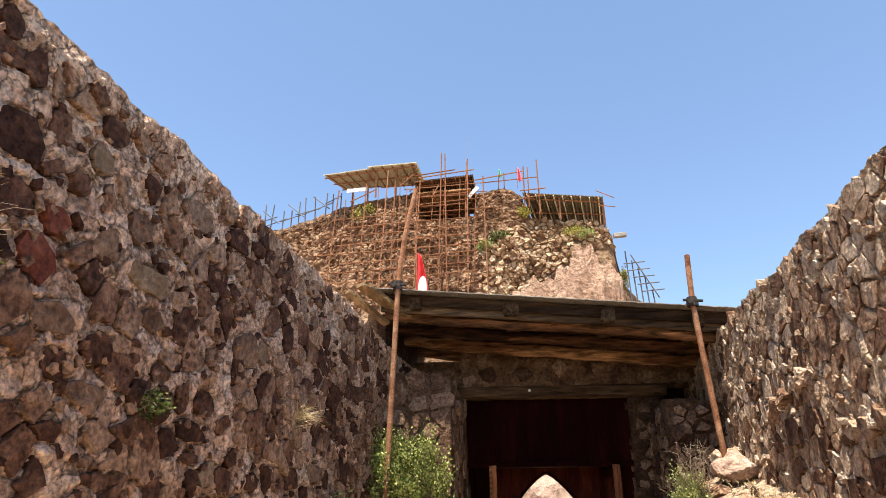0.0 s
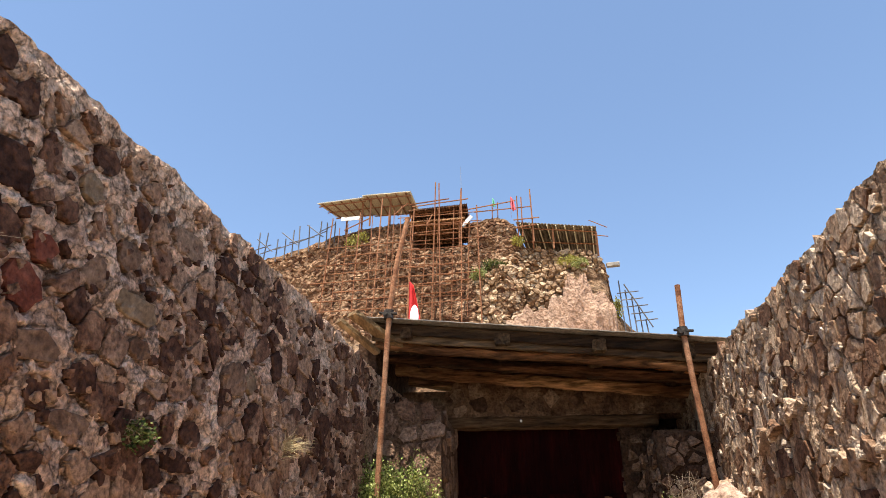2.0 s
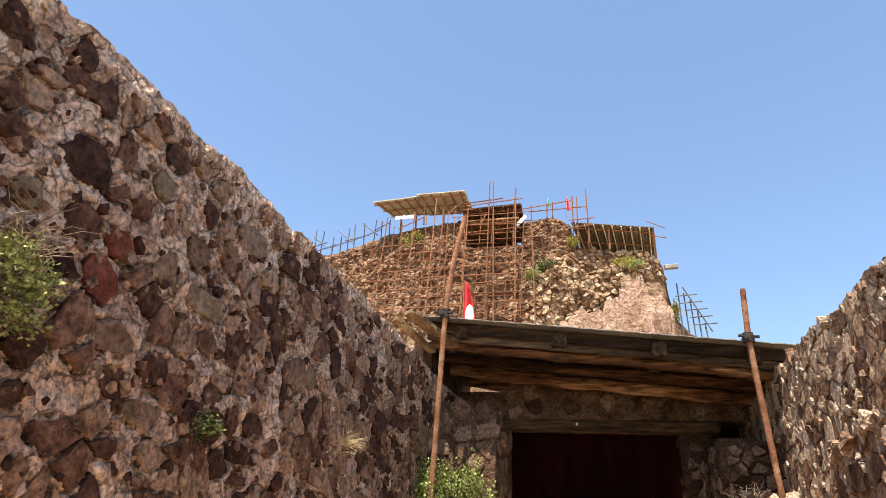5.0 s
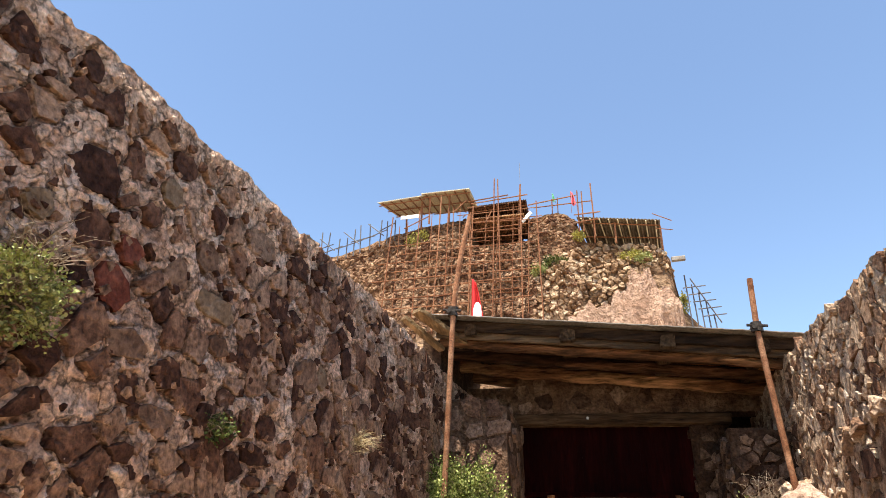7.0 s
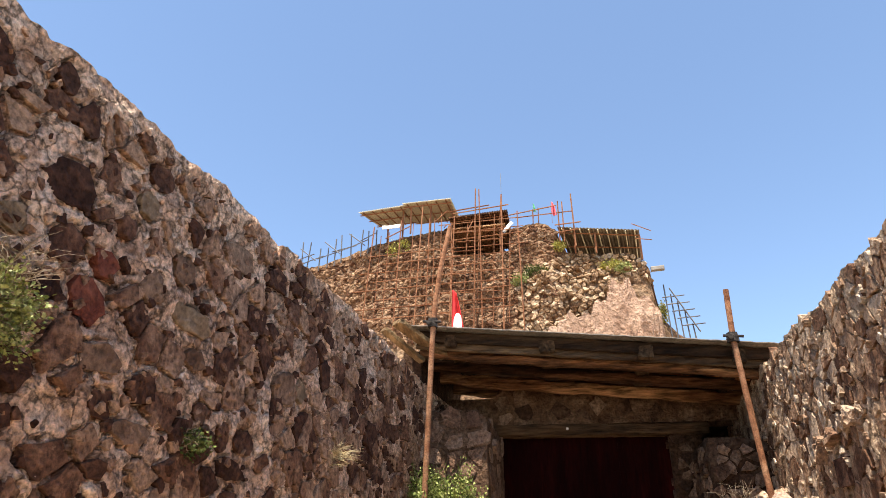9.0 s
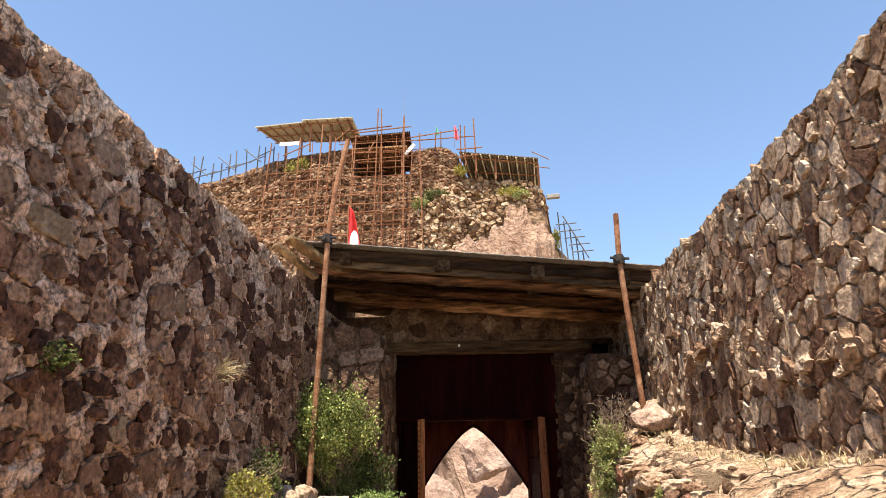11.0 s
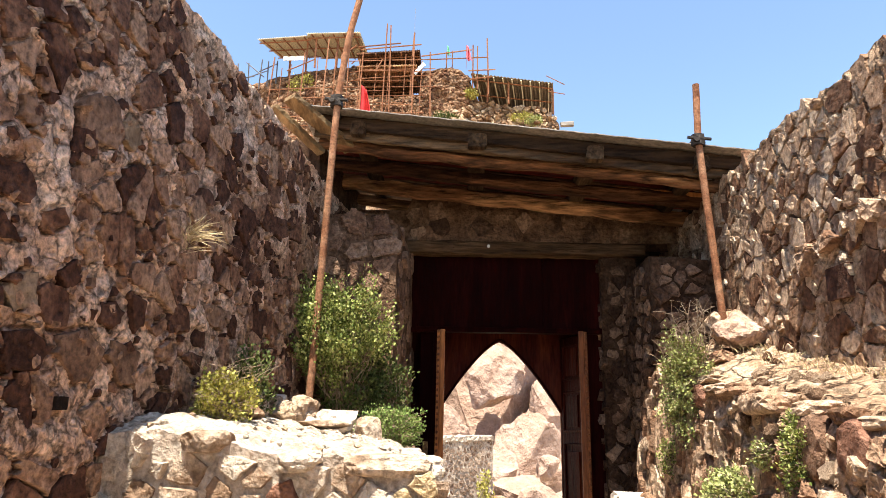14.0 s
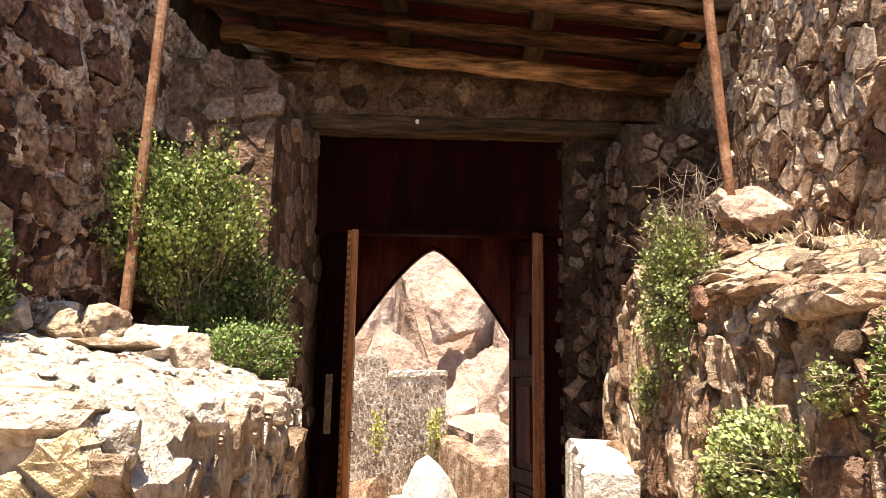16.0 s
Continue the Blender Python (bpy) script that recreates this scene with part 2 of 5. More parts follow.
LINTELWOOD = material("grey_brown_beam", [(0.04, 0.021, 0.011), (0.10, 0.057, 0.03), (0.21, 0.13, 0.072)], 5, 0.85, 1.0, 26, stretch=(0.12, 1, 1), detail=0.8)
# Near-black colour stands in for the shade inside wall sockets.
HOLE = material("hole_shade_black", [(0.012, 0.007, 0.005), (0.03, 0.018, 0.012)], 8, 0.95, 0.5, 30)
# Pier stone colour, lowered for the shade under the roof.
PIERSTONE = material("shade_toned_pier_stone", [(0.055, 0.029, 0.018), (0.14, 0.08, 0.05), (0.26, 0.165, 0.11)], 6, 0.9, 0.9, 34, 0.5, detail=0.65)
# Rafter colour darkened in place of shade from the tin overhang.
RAFTER = material("overhang_shade_wood", [(0.02, 0.011, 0.006), (0.05, 0.028, 0.015), (0.10, 0.06, 0.032)], 5, 0.85, 1.0, 26, 0.3, stretch=(1, 0.12, 1), detail=0.8)
IRON = material("black_iron", [(0.02, 0.017, 0.015), (0.06, 0.045, 0.035)], 20, 0.6, 0.3, 60, metal=0.5)


REST = {WALLSTONE: WALLSTONE_REST, STONE_R: STONE_R_REST}


# ---- builders ----
def thing(name, label, category, group="", kind=""):
    return tagged(new(name), label, category, group, kind)


def mesh(name, verts, faces, mat, smooth=False):
    me = bpy.data.meshes.new(name)
    me.from_pydata([tuple(v) for v in verts], [], faces)
    me.materials.append(mat)
    if smooth:
        me.polygons.foreach_set("use_smooth", [True] * len(me.polygons))
    me.update()
    return me


def piece(name, verts, faces, mat, parent=None, label="", smooth=False):
    ob = new(name, mesh(name, verts, faces, mat, smooth))
    ob.parent = parent
    if label:
        ob["label"] = label
    return ob


def part(name, bm, mat, parent=None, label="", smooth=False):
    me = bpy.data.meshes.new(name)
    bm.to_mesh(me)
    bm.free()
    me.materials.append(mat)
    if smooth:
        me.polygons.foreach_set("use_smooth", [True] * len(me.polygons))
    ob = new(name, me)
    ob.parent = parent
    if label:
        ob["label"] = label
    return ob


def sway(p, s=1.0, seed=0.0):
    return noise.fractal(Vector((p[0] * s + seed, p[1] * s - seed, p[2] * s + 2 * seed)), 1.0, 2.0, 4)


def timber(a, b, w, h, seed=0, wear=0.006, n=10, taper=0.0, roll=0.0):
    """A sawn or hewn length from a to b with worn, slightly wavering edges."""
    a, b = Vector(a), Vector(b)
    d = (b - a).normalized()
    side = d.cross(Vector((0, 0, 1)))
    side = side.normalized() if side.length > 0.05 else Vector((1, 0, 0))
    up = side.cross(d)
    if roll:
        side, up = side * math.cos(roll) + up * math.sin(roll), up * math.cos(roll) - side * math.sin(roll)
    c = 0.12 * min(w, h)
    prof = [(-w / 2 + c, -h / 2), (w / 2 - c, -h / 2), (w / 2, -h / 2 + c), (w / 2, h / 2 - c), (w / 2 - c, h / 2), (-w / 2 + c, h / 2), (-w / 2, h / 2 - c), (-w / 2, -h / 2 + c)]
    verts, faces = [], []
    for i in range(n + 1):
        p = a.lerp(b, i / n)
        k = 1 - taper * i / n
        for j, (u, v) in enumerate(prof):
            e = wear * sway((i * 0.9, j * 1.7, 0), 1, seed + 3.1)
            verts.append(p + side * (u * k + e) + up * (v * k + wear * sway((i * 0.9, j * 1.3, 5), 1, seed)))
    for i in range(n):
        for j in range(8):
            faces.append((i * 8 + j, i * 8 + (j + 1) % 8, i * 8 + 8 + (j + 1) % 8, i * 8 + 8 + j))
    faces += [tuple(range(7, -1, -1)), tuple(range(n * 8, n * 8 + 8))]
    return verts, faces


def tube(points, r, sides=8, seed=0, wobble=0.0, taper=0.0, start=0):
    pts = [Vector(p) for p in points]
    verts, faces = [], []
    n = len(pts)
    for i, p in enumerate(pts):
        d = (pts[min(i + 1, n - 1)] - pts[max(i - 1, 0)]).normalized()
        ax = Vector((1, 0, 0)) if abs(d.x) < 0.8 else Vector((0, 1, 0))
        s = d.cross(ax).normalized()
        u = s.cross(d)
        for j in range(sides):
            a = 2 * math.pi * j / sides
            rr = r * (1 - taper * i / max(1, n - 1)) * (1 + wobble * sway((i * 0.8, j * 1.1, seed), 1, seed))
            verts.append(p + (s * math.cos(a) + u * math.sin(a)) * rr)
    for i in range(n - 1):
        for j in range(sides):
            faces.append((start + i * sides + j, start + i * sides + (j + 1) % sides, start + (i + 1) * sides + (j + 1) % sides, start + (i + 1) * sides + j))
    faces += [tuple(start + j for j in range(sides - 1, -1, -1)), tuple(start + (n - 1) * sides + j for j in range(sides))]
    return verts, faces


def line(a, b, n=6):
    return [Vector(a).lerp(Vector(b), i / n) for i in range(n + 1)]


def cells(u0, u1, v0, v1, cu, cv, seed, inside, jitter=0.42):
    """Irregular cells of about cu by cv metres that fill a stretch of a face."""
    rng = random.Random(seed)
    seeds = []
    nv, nu = int((v1 - v0) / cv) + 3, int((u1 - u0) / cu) + 3
    grid = {}
    for j in range(-1, nv):
        for i in range(-1, nu):
            p = (u0 + (i + 0.5 * (j % 2) + 0.5 + rng.uniform(-jitter, jitter)) * cu, v0 + (j + 0.5 + rng.uniform(-jitter, jitter)) * cv)
            grid[i, j] = p
    for (i, j), p in grid.items():
        if not (u0 <= p[0] <= u1 and v0 <= p[1] <= v1 and inside(*p)):
            continue
        poly = [(p[0] - 2 * cu, p[1] - 2 * cv), (p[0] + 2 * cu, p[1] - 2 * cv), (p[0] + 2 * cu, p[1] + 2 * cv), (p[0] - 2 * cu, p[1] + 2 * cv)]
        for di in range(-2, 3):
            for dj in range(-2, 3):
                q = grid.get((i + di, j + dj))
                if q is None or q is p:
                    continue
                mx, my, nx, ny = (p[0] + q[0]) / 2, (p[1] + q[1]) / 2, q[0] - p[0], q[1] - p[1]
                out = []
                for k in range(len(poly)):
                    a, b = poly[k], poly[(k + 1) % len(poly)]
                    fa, fb = (a[0] - mx) * nx + (a[1] - my) * ny, (b[0] - mx) * nx + (b[1] - my) * ny
                    if fa <= 0:
                        out.append(a)
                    if fa * fb < 0:
                        t = fa / (fa - fb)
                        out.append((a[0] + (b[0] - a[0]) * t, a[1] + (b[1] - a[1]) * t))
                poly = out
                if len(poly) < 3:
                    break
            if len(poly) < 3:
                break
        if len(poly) >= 3:
            seeds.append((p, poly))
    return seeds


def ring_of(poly, shrink, rng):
    """The uneven outline of a stone that fills shrink of its cell."""
    cx, cy = sum(p[0] for p in poly) / len(poly), sum(p[1] for p in poly) / len(poly)
    ring = []
    for k in range(len(poly)):
        a, b = poly[k], poly[(k + 1) % len(poly)]
        if math.hypot(a[0] - b[0], a[1] - b[1]) < 0.12 * math.hypot(a[0] - cx, a[1] - cy):
            ring.append(((a[0] + b[0]) / 2, (a[1] + b[1]) / 2))
            continue
        for f in (0.06, 0.5, 0.94):
            ring.append((a[0] + (b[0] - a[0]) * f, a[1] + (b[1] - a[1]) * f))
    ring = [(cx + (p[0] - cx) * shrink * rng.uniform(0.8, 1.1), cy + (p[1] - cy) * shrink * rng.uniform(0.8, 1.1)) for p in ring]
    return ring


def stone_body(ring, relief, place, rng, tilt=0.5, sunk=0.03):
    """A rough stone inside its outline that stands relief out of the face."""
    n = len(ring)
    cx, cy = sum(p[0] for p in ring) / n, sum(p[1] for p in ring) / n
    size = max(math.hypot(p[0] - cx, p[1] - cy) for p in ring)
    tu, tv = rng.uniform(-tilt, tilt) * relief / size, rng.uniform(-tilt, tilt) * relief / size
    verts, faces = [], []
    for scale, depth, jit in ((1.0, -sunk, 0), (0.985, relief * 0.75, 0.15), (0.9, relief * 1.0, 0.08), (0.45, relief * 1.0, 0.14)):
        for p in ring:
            u, v = (p[0] - cx) * scale, (p[1] - cy) * scale
            d = depth if depth < 0 else max(0.004, depth + (u * tu + v * tv) + relief * jit * rng.uniform(-1, 1))
            verts.append(place(cx + u, cy + v, d))
    verts.append(place(cx, cy, relief * rng.uniform(0.9, 1.08)))
    for r in range(3):
        for k in range(n):
            faces.append((r * n + k, r * n + (k + 1) % n, (r + 1) * n + (k + 1) % n, (r + 1) * n + k))
    for k in range(n):
        faces.append((3 * n + k, 3 * n + (k + 1) % n, 4 * n))
    return verts, faces


def rubble(parent, place, area, cell, seed, mat, inside=lambda u, v: True, shrink=(0.7, 0.95), relief=(0.01, 0.04), keep=1.0, single=lambda u, v: True, name="stone", rest_mat=None, most=300, special=()):
    """Stones over a face: those that can be told apart singly as parts, the others joined."""
    rng = random.Random(seed)
    rest_v, rest_f, count = [], [], 0
    for p, poly in cells(*area, *cell, seed, inside):
        if rng.random() > keep:
            continue
        proud = rng.uniform(*relief) * (2.0 if rng.random() < 0.06 else 1.0)
        v, f = stone_body(ring_of(poly, rng.uniform(*shrink), rng), proud, place, rng)
        if single(*p) and count < most:
            count += 1
            kinds = [m for (a, b, m) in special if math.hypot(a - p[0], b - p[1]) < 0.1]
            piece(name, v, f, kinds[0] if kinds else mat, parent)
        else:
            k = len(rest_v)
            rest_v += v
            rest_f += [tuple(i + k for i in q) for q in f]
    if rest_v:
        ob = piece(name + "work", rest_v, rest_f, rest_mat or REST.get(mat, mat), parent)
        tagged(ob, kind="stuff")


def oval(u, v, w, h, rng):
    """An angular outline about w by h metres round a spot on a face."""
    n = rng.randint(5, 7)
    turn = rng.uniform(0, 6.28)
    ring = []
    for k in range(n):
        a = turn + 6.283 * (k + rng.uniform(-0.3, 0.3)) / n
        r = rng.uniform(0.9, 1.2) / (abs(math.cos(a)) ** 2.8 + abs(math.sin(a)) ** 2.8) ** (1 / 2.8)
        ring.append((u + w / 2 * r * math.cos(a), v + h / 2 * r * math.sin(a)))
    return ring


def rough_wall(name, place, us, v0, vs, top, thick, seed, mat, stones, rough, gap, label):
    """A rubble wall: coarse mortar in front, opened into crevices along the stones' outlines. us: places along it; vs: heights as shares."""
    us, vs = np.array(us), np.array(vs)
    tops = np.array([top(u) for u in us])
    high = v0 + (tops[:, None] - v0) * vs[None, :]
    d = np.array([[rough * (1.3 * sway((u, v, 0), 3.2, seed) + 0.8 * sway((u, v, 4), 11, seed)) for v in col] for u, col in zip(us.tolist(), high.tolist())])
    mean = float(tops.mean())
    rng = random.Random(seed)
    for ring, relief, m, single in stones:
        cx, cy = sum(p[0] for p in ring) / len(ring), sum(p[1] for p in ring) / len(ring)
        polar = sorted((math.atan2(p[1] - cy, p[0] - cx), math.hypot(p[0] - cx, p[1] - cy)) for p in ring)
        ang, rad = [a for a, r in polar], [r for a, r in polar]
        big = max(rad) + 0.06
        i0, i1 = np.searchsorted(us, (cx - big, cx + big))
        j0, j1 = np.searchsorted(vs, ((cy - big - v0) / (mean - v0), (cy + big - v0) / (mean - v0)))
        if i1 <= i0 or j1 <= j0:
            continue
        du, dv = us[i0:i1, None] - cx, high[i0:i1, j0:j1] - cy
        theta = np.arctan2(dv, du)
        off = np.hypot(du, dv) - np.interp(theta, ang, rad, period=2 * math.pi)
        uneven = 0.45 + 0.55 * np.sin(theta * 2 + rng.uniform(0, 6.28)) * np.sin(theta * 3 + rng.uniform(0, 6.28))
        d[i0:i1, j0:j1] -= gap * np.clip(uneven, 0.05, 1) * np.exp(-((off - 0.004) / 0.011) ** 2)
        inner = off < -0.012
        d[i0:i1, j0:j1][inner] = np.minimum(d[i0:i1, j0:j1][inner], -0.01)
    nu, nv = len(us), len(vs)
    verts = [place(us[i], high[i, j], d[i, j]) for i in range(nu) for j in range(nv)]
    m = len(verts)
    for i in range(nu):
        for k in range(1, 5):
            verts.append(place(us[i], tops[i] + 0.02 * sway((us[i], k * 0.35, 3), 9, seed), -thick * k / 4))
        verts.append(place(us[i], v0, -thick))
    faces = []
    for i in range(nu - 1):
        a = i * nv
        faces += [(a + j, a + j + nv, a + j + nv + 1, a + j + 1) for j in range(nv - 1)]
        c0, c1 = [a + nv - 1] + [m + i * 5 + k for k in range(5)], [a + 2 * nv - 1] + [m + i * 5 + 5 + k for k in range(5)]
        faces += [(c0[k], c1[k], c1[k + 1], c0[k + 1]) for k in range(5)]
    for i in (0, nu - 1):
        faces.append(tuple([i * nv + j for j in range(nv)] + [m + i * 5 + k for k in range(5)]))
    ob = tagged(piece(name, verts, faces, mat), label, "wall", "", "structure")
    rest_v, rest_f = [], []
    for ring, relief, sm, single in stones:
        v, f = stone_body(ring, relief, place, rng, 0.6, 0.06)
        if single:
            piece("stone", v, f, sm, ob)
        else:
            k = len(rest_v)
            rest_v += v
            rest_f += [tuple(i + k for i in q) for q in f]
    tagged(piece("stonework", rest_v, rest_f, REST[stones[-1][2]], ob), kind="stuff")
    return ob


def wall_stones(area, cell, seed, mat, marks, inside, shrink, relief, keep, single, most):
    """The stones of a wall: the marked ones in their places, random ones between them."""
    rng = random.Random(seed)
    out = [(ring_of(oval(u, v, w, h, rng), 1.0, rng), rng.uniform(*relief) * 1.1, m, True) for u, v, w, h, m in marks]
    free = lambda u, v: inside(u, v) and all(((u - a) / (w / 2 + cell[0] * 0.42)) ** 2 + ((v - b) / (h / 2 + cell[1] * 0.42)) ** 2 > 1 for a, b, w, h, m in marks)
    count = len(out)
    for p, poly in cells(*area, *cell, seed, free, 0.6):
        if rng.random() > keep:
            continue
        one = single(*p) and count < most
        count += one
        out.append((ring_of(poly, rng.uniform(*shrink), rng), rng.uniform(*relief) * (1.8 if rng.random() < 0.08 else 1.0), mat, one))
    return out


def slab(name, place, u0, u1, v0, top, nu, nv, thick, rough, seed, mat, parent=None, kind="", label="", category="", freq=3.0):
    """A wall body: uneven front face over u and v, ragged top, plain back. place(u, v, d) gives the spot d in front of the face."""
    verts, faces = [], []
    for i in range(nu + 1):
        u = u0 + (u1 - u0) * i / nu
        for j in range(nv + 1):
            v = v0 + (top(u) - v0) * j / nv
            verts.append(place(u, v, rough * sway((u, v, 0), freq, seed) * 1.4))
    m = len(verts)
    for i in range(nu + 1):
        u = u0 + (u1 - u0) * i / nu
        t = top(u)
        for k in range(1, 5):
            verts.append(place(u, t + rough * 1.2 * sway((u, k * 0.35, 3), freq * 2, seed), -thick * k / 4))
        verts.append(place(u, v0, -thick))
    for i in range(nu):
        for j in range(nv):
            a = i * (nv + 1) + j
            faces.append((a, a + nv + 1, a + nv + 2, a + 1))
        chain0 = [i * (nv + 1) + nv] + [m + i * 5 + k for k in range(5)]
        chain1 = [(i + 1) * (nv + 1) + nv] + [m + (i + 1) * 5 + k for k in range(5)]
        for k in range(5):
            faces.append((chain0[k], chain1[k], chain1[k + 1], chain0[k + 1]))
    for i in (0, nu):
        loop = [i * (nv + 1) + j for j in range(nv + 1)] + [m + i * 5 + k for k in range(5)]
        faces.append(tuple(loop if i else loop[::-1]))
    ob = piece(name, verts, faces, mat, parent)
    return tagged(ob, label, category, "", kind)


def rock_shape(size, seed, sub=2, rough=0.28, cuts=16, flat=1.0, boxy=0.0):
    """An angular boulder: a ball cut by planes, roughened, resting on its own flattened foot."""
    rng = random.Random(seed)
    bm = bmesh.new()
    bmesh.ops.create_icosphere(bm, subdivisions=sub, radius=1.0)
    planes = []
    for _ in range(cuts):
        d = Vector((rng.gauss(0, 1), rng.gauss(0, 1), rng.gauss(0, 0.8))).normalized()
        planes.append((d, rng.uniform(0.45, 0.82) + 0.22 * boxy))
    for v in bm.verts:
        p = v.co.copy()
        if boxy:
            q = p / (abs(p.x) ** 6 + abs(p.y) ** 6 + abs(p.z) ** 6) ** (1 / 6)
            p = p.lerp(q * 0.82, boxy)
        for d, k in planes:
            e = p.dot(d) - k
            if e > 0:
                p -= d * e
        p *= 1 + rough * 0.4 * sway(p, 1.6, seed) + rough * 0.22 * sway(p, 5, seed)
        v.co = Vector((p.x * size[0], p.y * size[1], p.z * size[2] * flat))
    return bm


def rock(name, at, size, seed, mat, label, category="rock", turn=0.0, group="", sub=2, rough=0.28, parent=None, kind="", boxy=0.0, cuts=16):
    ob = part(name, rock_shape(size, seed, sub, rough, cuts, boxy=boxy), mat, parent)
    ob.matrix_basis = pose(*at, 0, 0, turn)
    if not parent:
        tagged(ob, label, category, group, kind)
    return ob


def leaf_verts(rng, p, size, out, verts, faces):
    d = (out + Vector((rng.gauss(0, 0.6), rng.gauss(0, 0.6), rng.gauss(0.2, 0.6)))).normalized()
    s = d.cross(Vector((rng.gauss(0, 1), rng.gauss(0, 1), rng.gauss(0, 1)))).normalized()
    up = s.cross(d)
    k = len(verts)
    w = size * rng.uniform(0.32, 0.5)
    verts += [p, p + d * size * 0.5 + s * w, p + d * size + up * size * 0.15, p + d * size * 0.5 - s * w]
    faces += [(k, k + 1, k + 2), (k, k + 2, k + 3)]


def bush(name, centre, radii, seed, mat, label, twigs=26, sprays=90, per=16, size=0.035, droop=0.0, group="", base=None, bare=0, category="bush", lobe=0.35):
    """Stems from one root, each ending in sprays of small leaves; the outline stays uneven."""
    rng = random.Random(seed)
    c, r = Vector(centre), Vector(radii)
    ob = thing(name, label, category, group)
    root = Vector(base) if base else c - Vector((0, 0, r.z * 0.95))
    ob.matrix_basis = Matrix.Translation(root)
    tv, tf, lv, lf = [], [], [], []

    def stem(a, b, rad, sag):
        n = 5
        mid = [a.lerp(b, i / n) + Vector((rng.gauss(0, 0.02), rng.gauss(0, 0.02), sag * math.sin(math.pi * i / n))) * (0 if i == 0 else 1) for i in range(n + 1)]
        v, f = tube(mid, rad, 4, 0, 0, 0.7, len(tv))
        tv.extend(v), tf.extend(f)
        return mid

    for i in range(sprays):
        d = Vector((rng.gauss(0, 1), rng.gauss(0, 1), rng.gauss(0.15, 1))).normalized()
        k = rng.uniform(0.35, 1.0) ** 0.5 * (1 + lobe * sway(d, 1.7, seed))
        tip = c + Vector((d.x * r.x * k, d.y * r.y * k, d.z * r.z * k - droop * rng.random() * r.z)) - root
        a = Vector((rng.gauss(0, 0.02), rng.gauss(0, 0.02), 0)).lerp(tip, rng.uniform(0.0, 0.75) if i >= twigs else 0.0)
        path = stem(a, tip, 0.005 if i < twigs else 0.0028, 0.03)
        along = (tip - a).normalized()
        for q in range(per):
            g = rng.uniform(0.6, 1.06)
            p = a.lerp(tip, g) + Vector((rng.gauss(0, 1), rng.gauss(0, 1), rng.gauss(0, 1))) * size * 0.9
            leaf_verts(rng, p, size * rng.uniform(0.6, 1.25), along, lv, lf)
    for i in range(bare):
        d = Vector((rng.gauss(0, 0.6), rng.gauss(0, 0.4), rng.uniform(0.4, 1.2)))
        tip = c + Vector((d.x * r.x, d.y * r.y, d.z * r.z * 1.25)) - root
        path = stem(c - root + Vector((d.x * r.x * 0.4, 0, 0)), tip, 0.0035, 0.02)
        for q in range(3):
            s = path[2 + q % 3]
            stem(s, s + Vector((rng.gauss(0, 0.09), rng.gauss(0, 0.09), rng.uniform(0.04, 0.16))), 0.002, 0.01)
    tagged(piece("stem_work", tv, tf, TWIG, ob, "thin brown stems"), kind="stuff")
    tagged(piece("leaves", lv, lf, mat, ob), kind="stuff")
    return ob


def tuft(name, centre, spread, n, length, seed, mat, label, category="grass", lean=(0, 0, 1), width=0.004):
    """Thin blades or dry stalks from one patch."""
    rng = random.Random(seed)
    verts, faces = [], []
    for i in range(n):
        p = Vector((rng.gauss(0, spread[0]), rng.gauss(0, spread[1]), rng.gauss(0, spread[2])))
        d = (Vector(lean) + Vector((rng.gauss(0, 0.45), rng.gauss(0, 0.45), rng.gauss(0, 0.3)))).normalized()
        ln = length * rng.uniform(0.5, 1.2)
        s = d.cross(Vector((rng.gauss(0, 1), rng.gauss(0, 1), 0.1))).normalized() * width
        bend = Vector((rng.gauss(0, 0.15), rng.gauss(0, 0.15), -0.12)) * ln
        k = len(verts)
        verts += [p - s, p + s, p + d * ln * 0.55 + s * 0.8, p + d * ln * 0.55 - s * 0.8, p + d * ln + bend]
        faces += [(k, k + 1, k + 2, k + 3), (k + 3, k + 2, k + 4)]
    ob = piece(name, verts, faces, mat)
    ob.matrix_basis = Matrix.Translation(centre)
    return tagged(ob, label, category, "", "stuff")


# ---- ground ----
GZ = -0.40


def ground_height(x, y):
    far = max(0.0, math.hypot(x, y) - 30) / 60
    dip = max(0.0, min((y - 2.4) / 2.6, 1.0, (10.0 - y) / 2.6)) if abs(x) < 5 else 0.0
    return GZ - 0.7 * dip + 0.03 * sway((x, y, 0), 0.8) + min(far, 1.0) * 0.4 * sway((x, y, 0), 0.05)


def lattice(n, reach):
    return [math.copysign(abs(k) ** 2.6, k) * reach for k in np.linspace(-1, 1, n)]


gx, gy = lattice(91, 1600), lattice(91, 1600)
piece("ground", [(x, y, ground_height(x, y)) for x in gx for y in gy],
      [(i * 91 + j, (i + 1) * 91 + j, (i + 1) * 91 + j + 1, i * 91 + j + 1) for i in range(90) for j in range(90)], GROUND)
tagged(bpy.data.objects["ground"], "dry stony tan ground", "ground", "", "structure")


# ---- the two side walls ----
def left_face(u, v, d):
    return Vector((-1.52 + 0.098 * u + 0.995 * d, u - 0.0975 * d, v))


def right_face(u, v, d):
    return Vector((1.60 - d, u, v))


def left_top(u):
    return 3.175 + 0.035 * sway((u, 0, 1), 2.2, 4) + 0.02 * sway((u, 0, 1), 9, 4) - 0.07 * max(0.0, min(1.0, (u + 2.4) / 1.2))


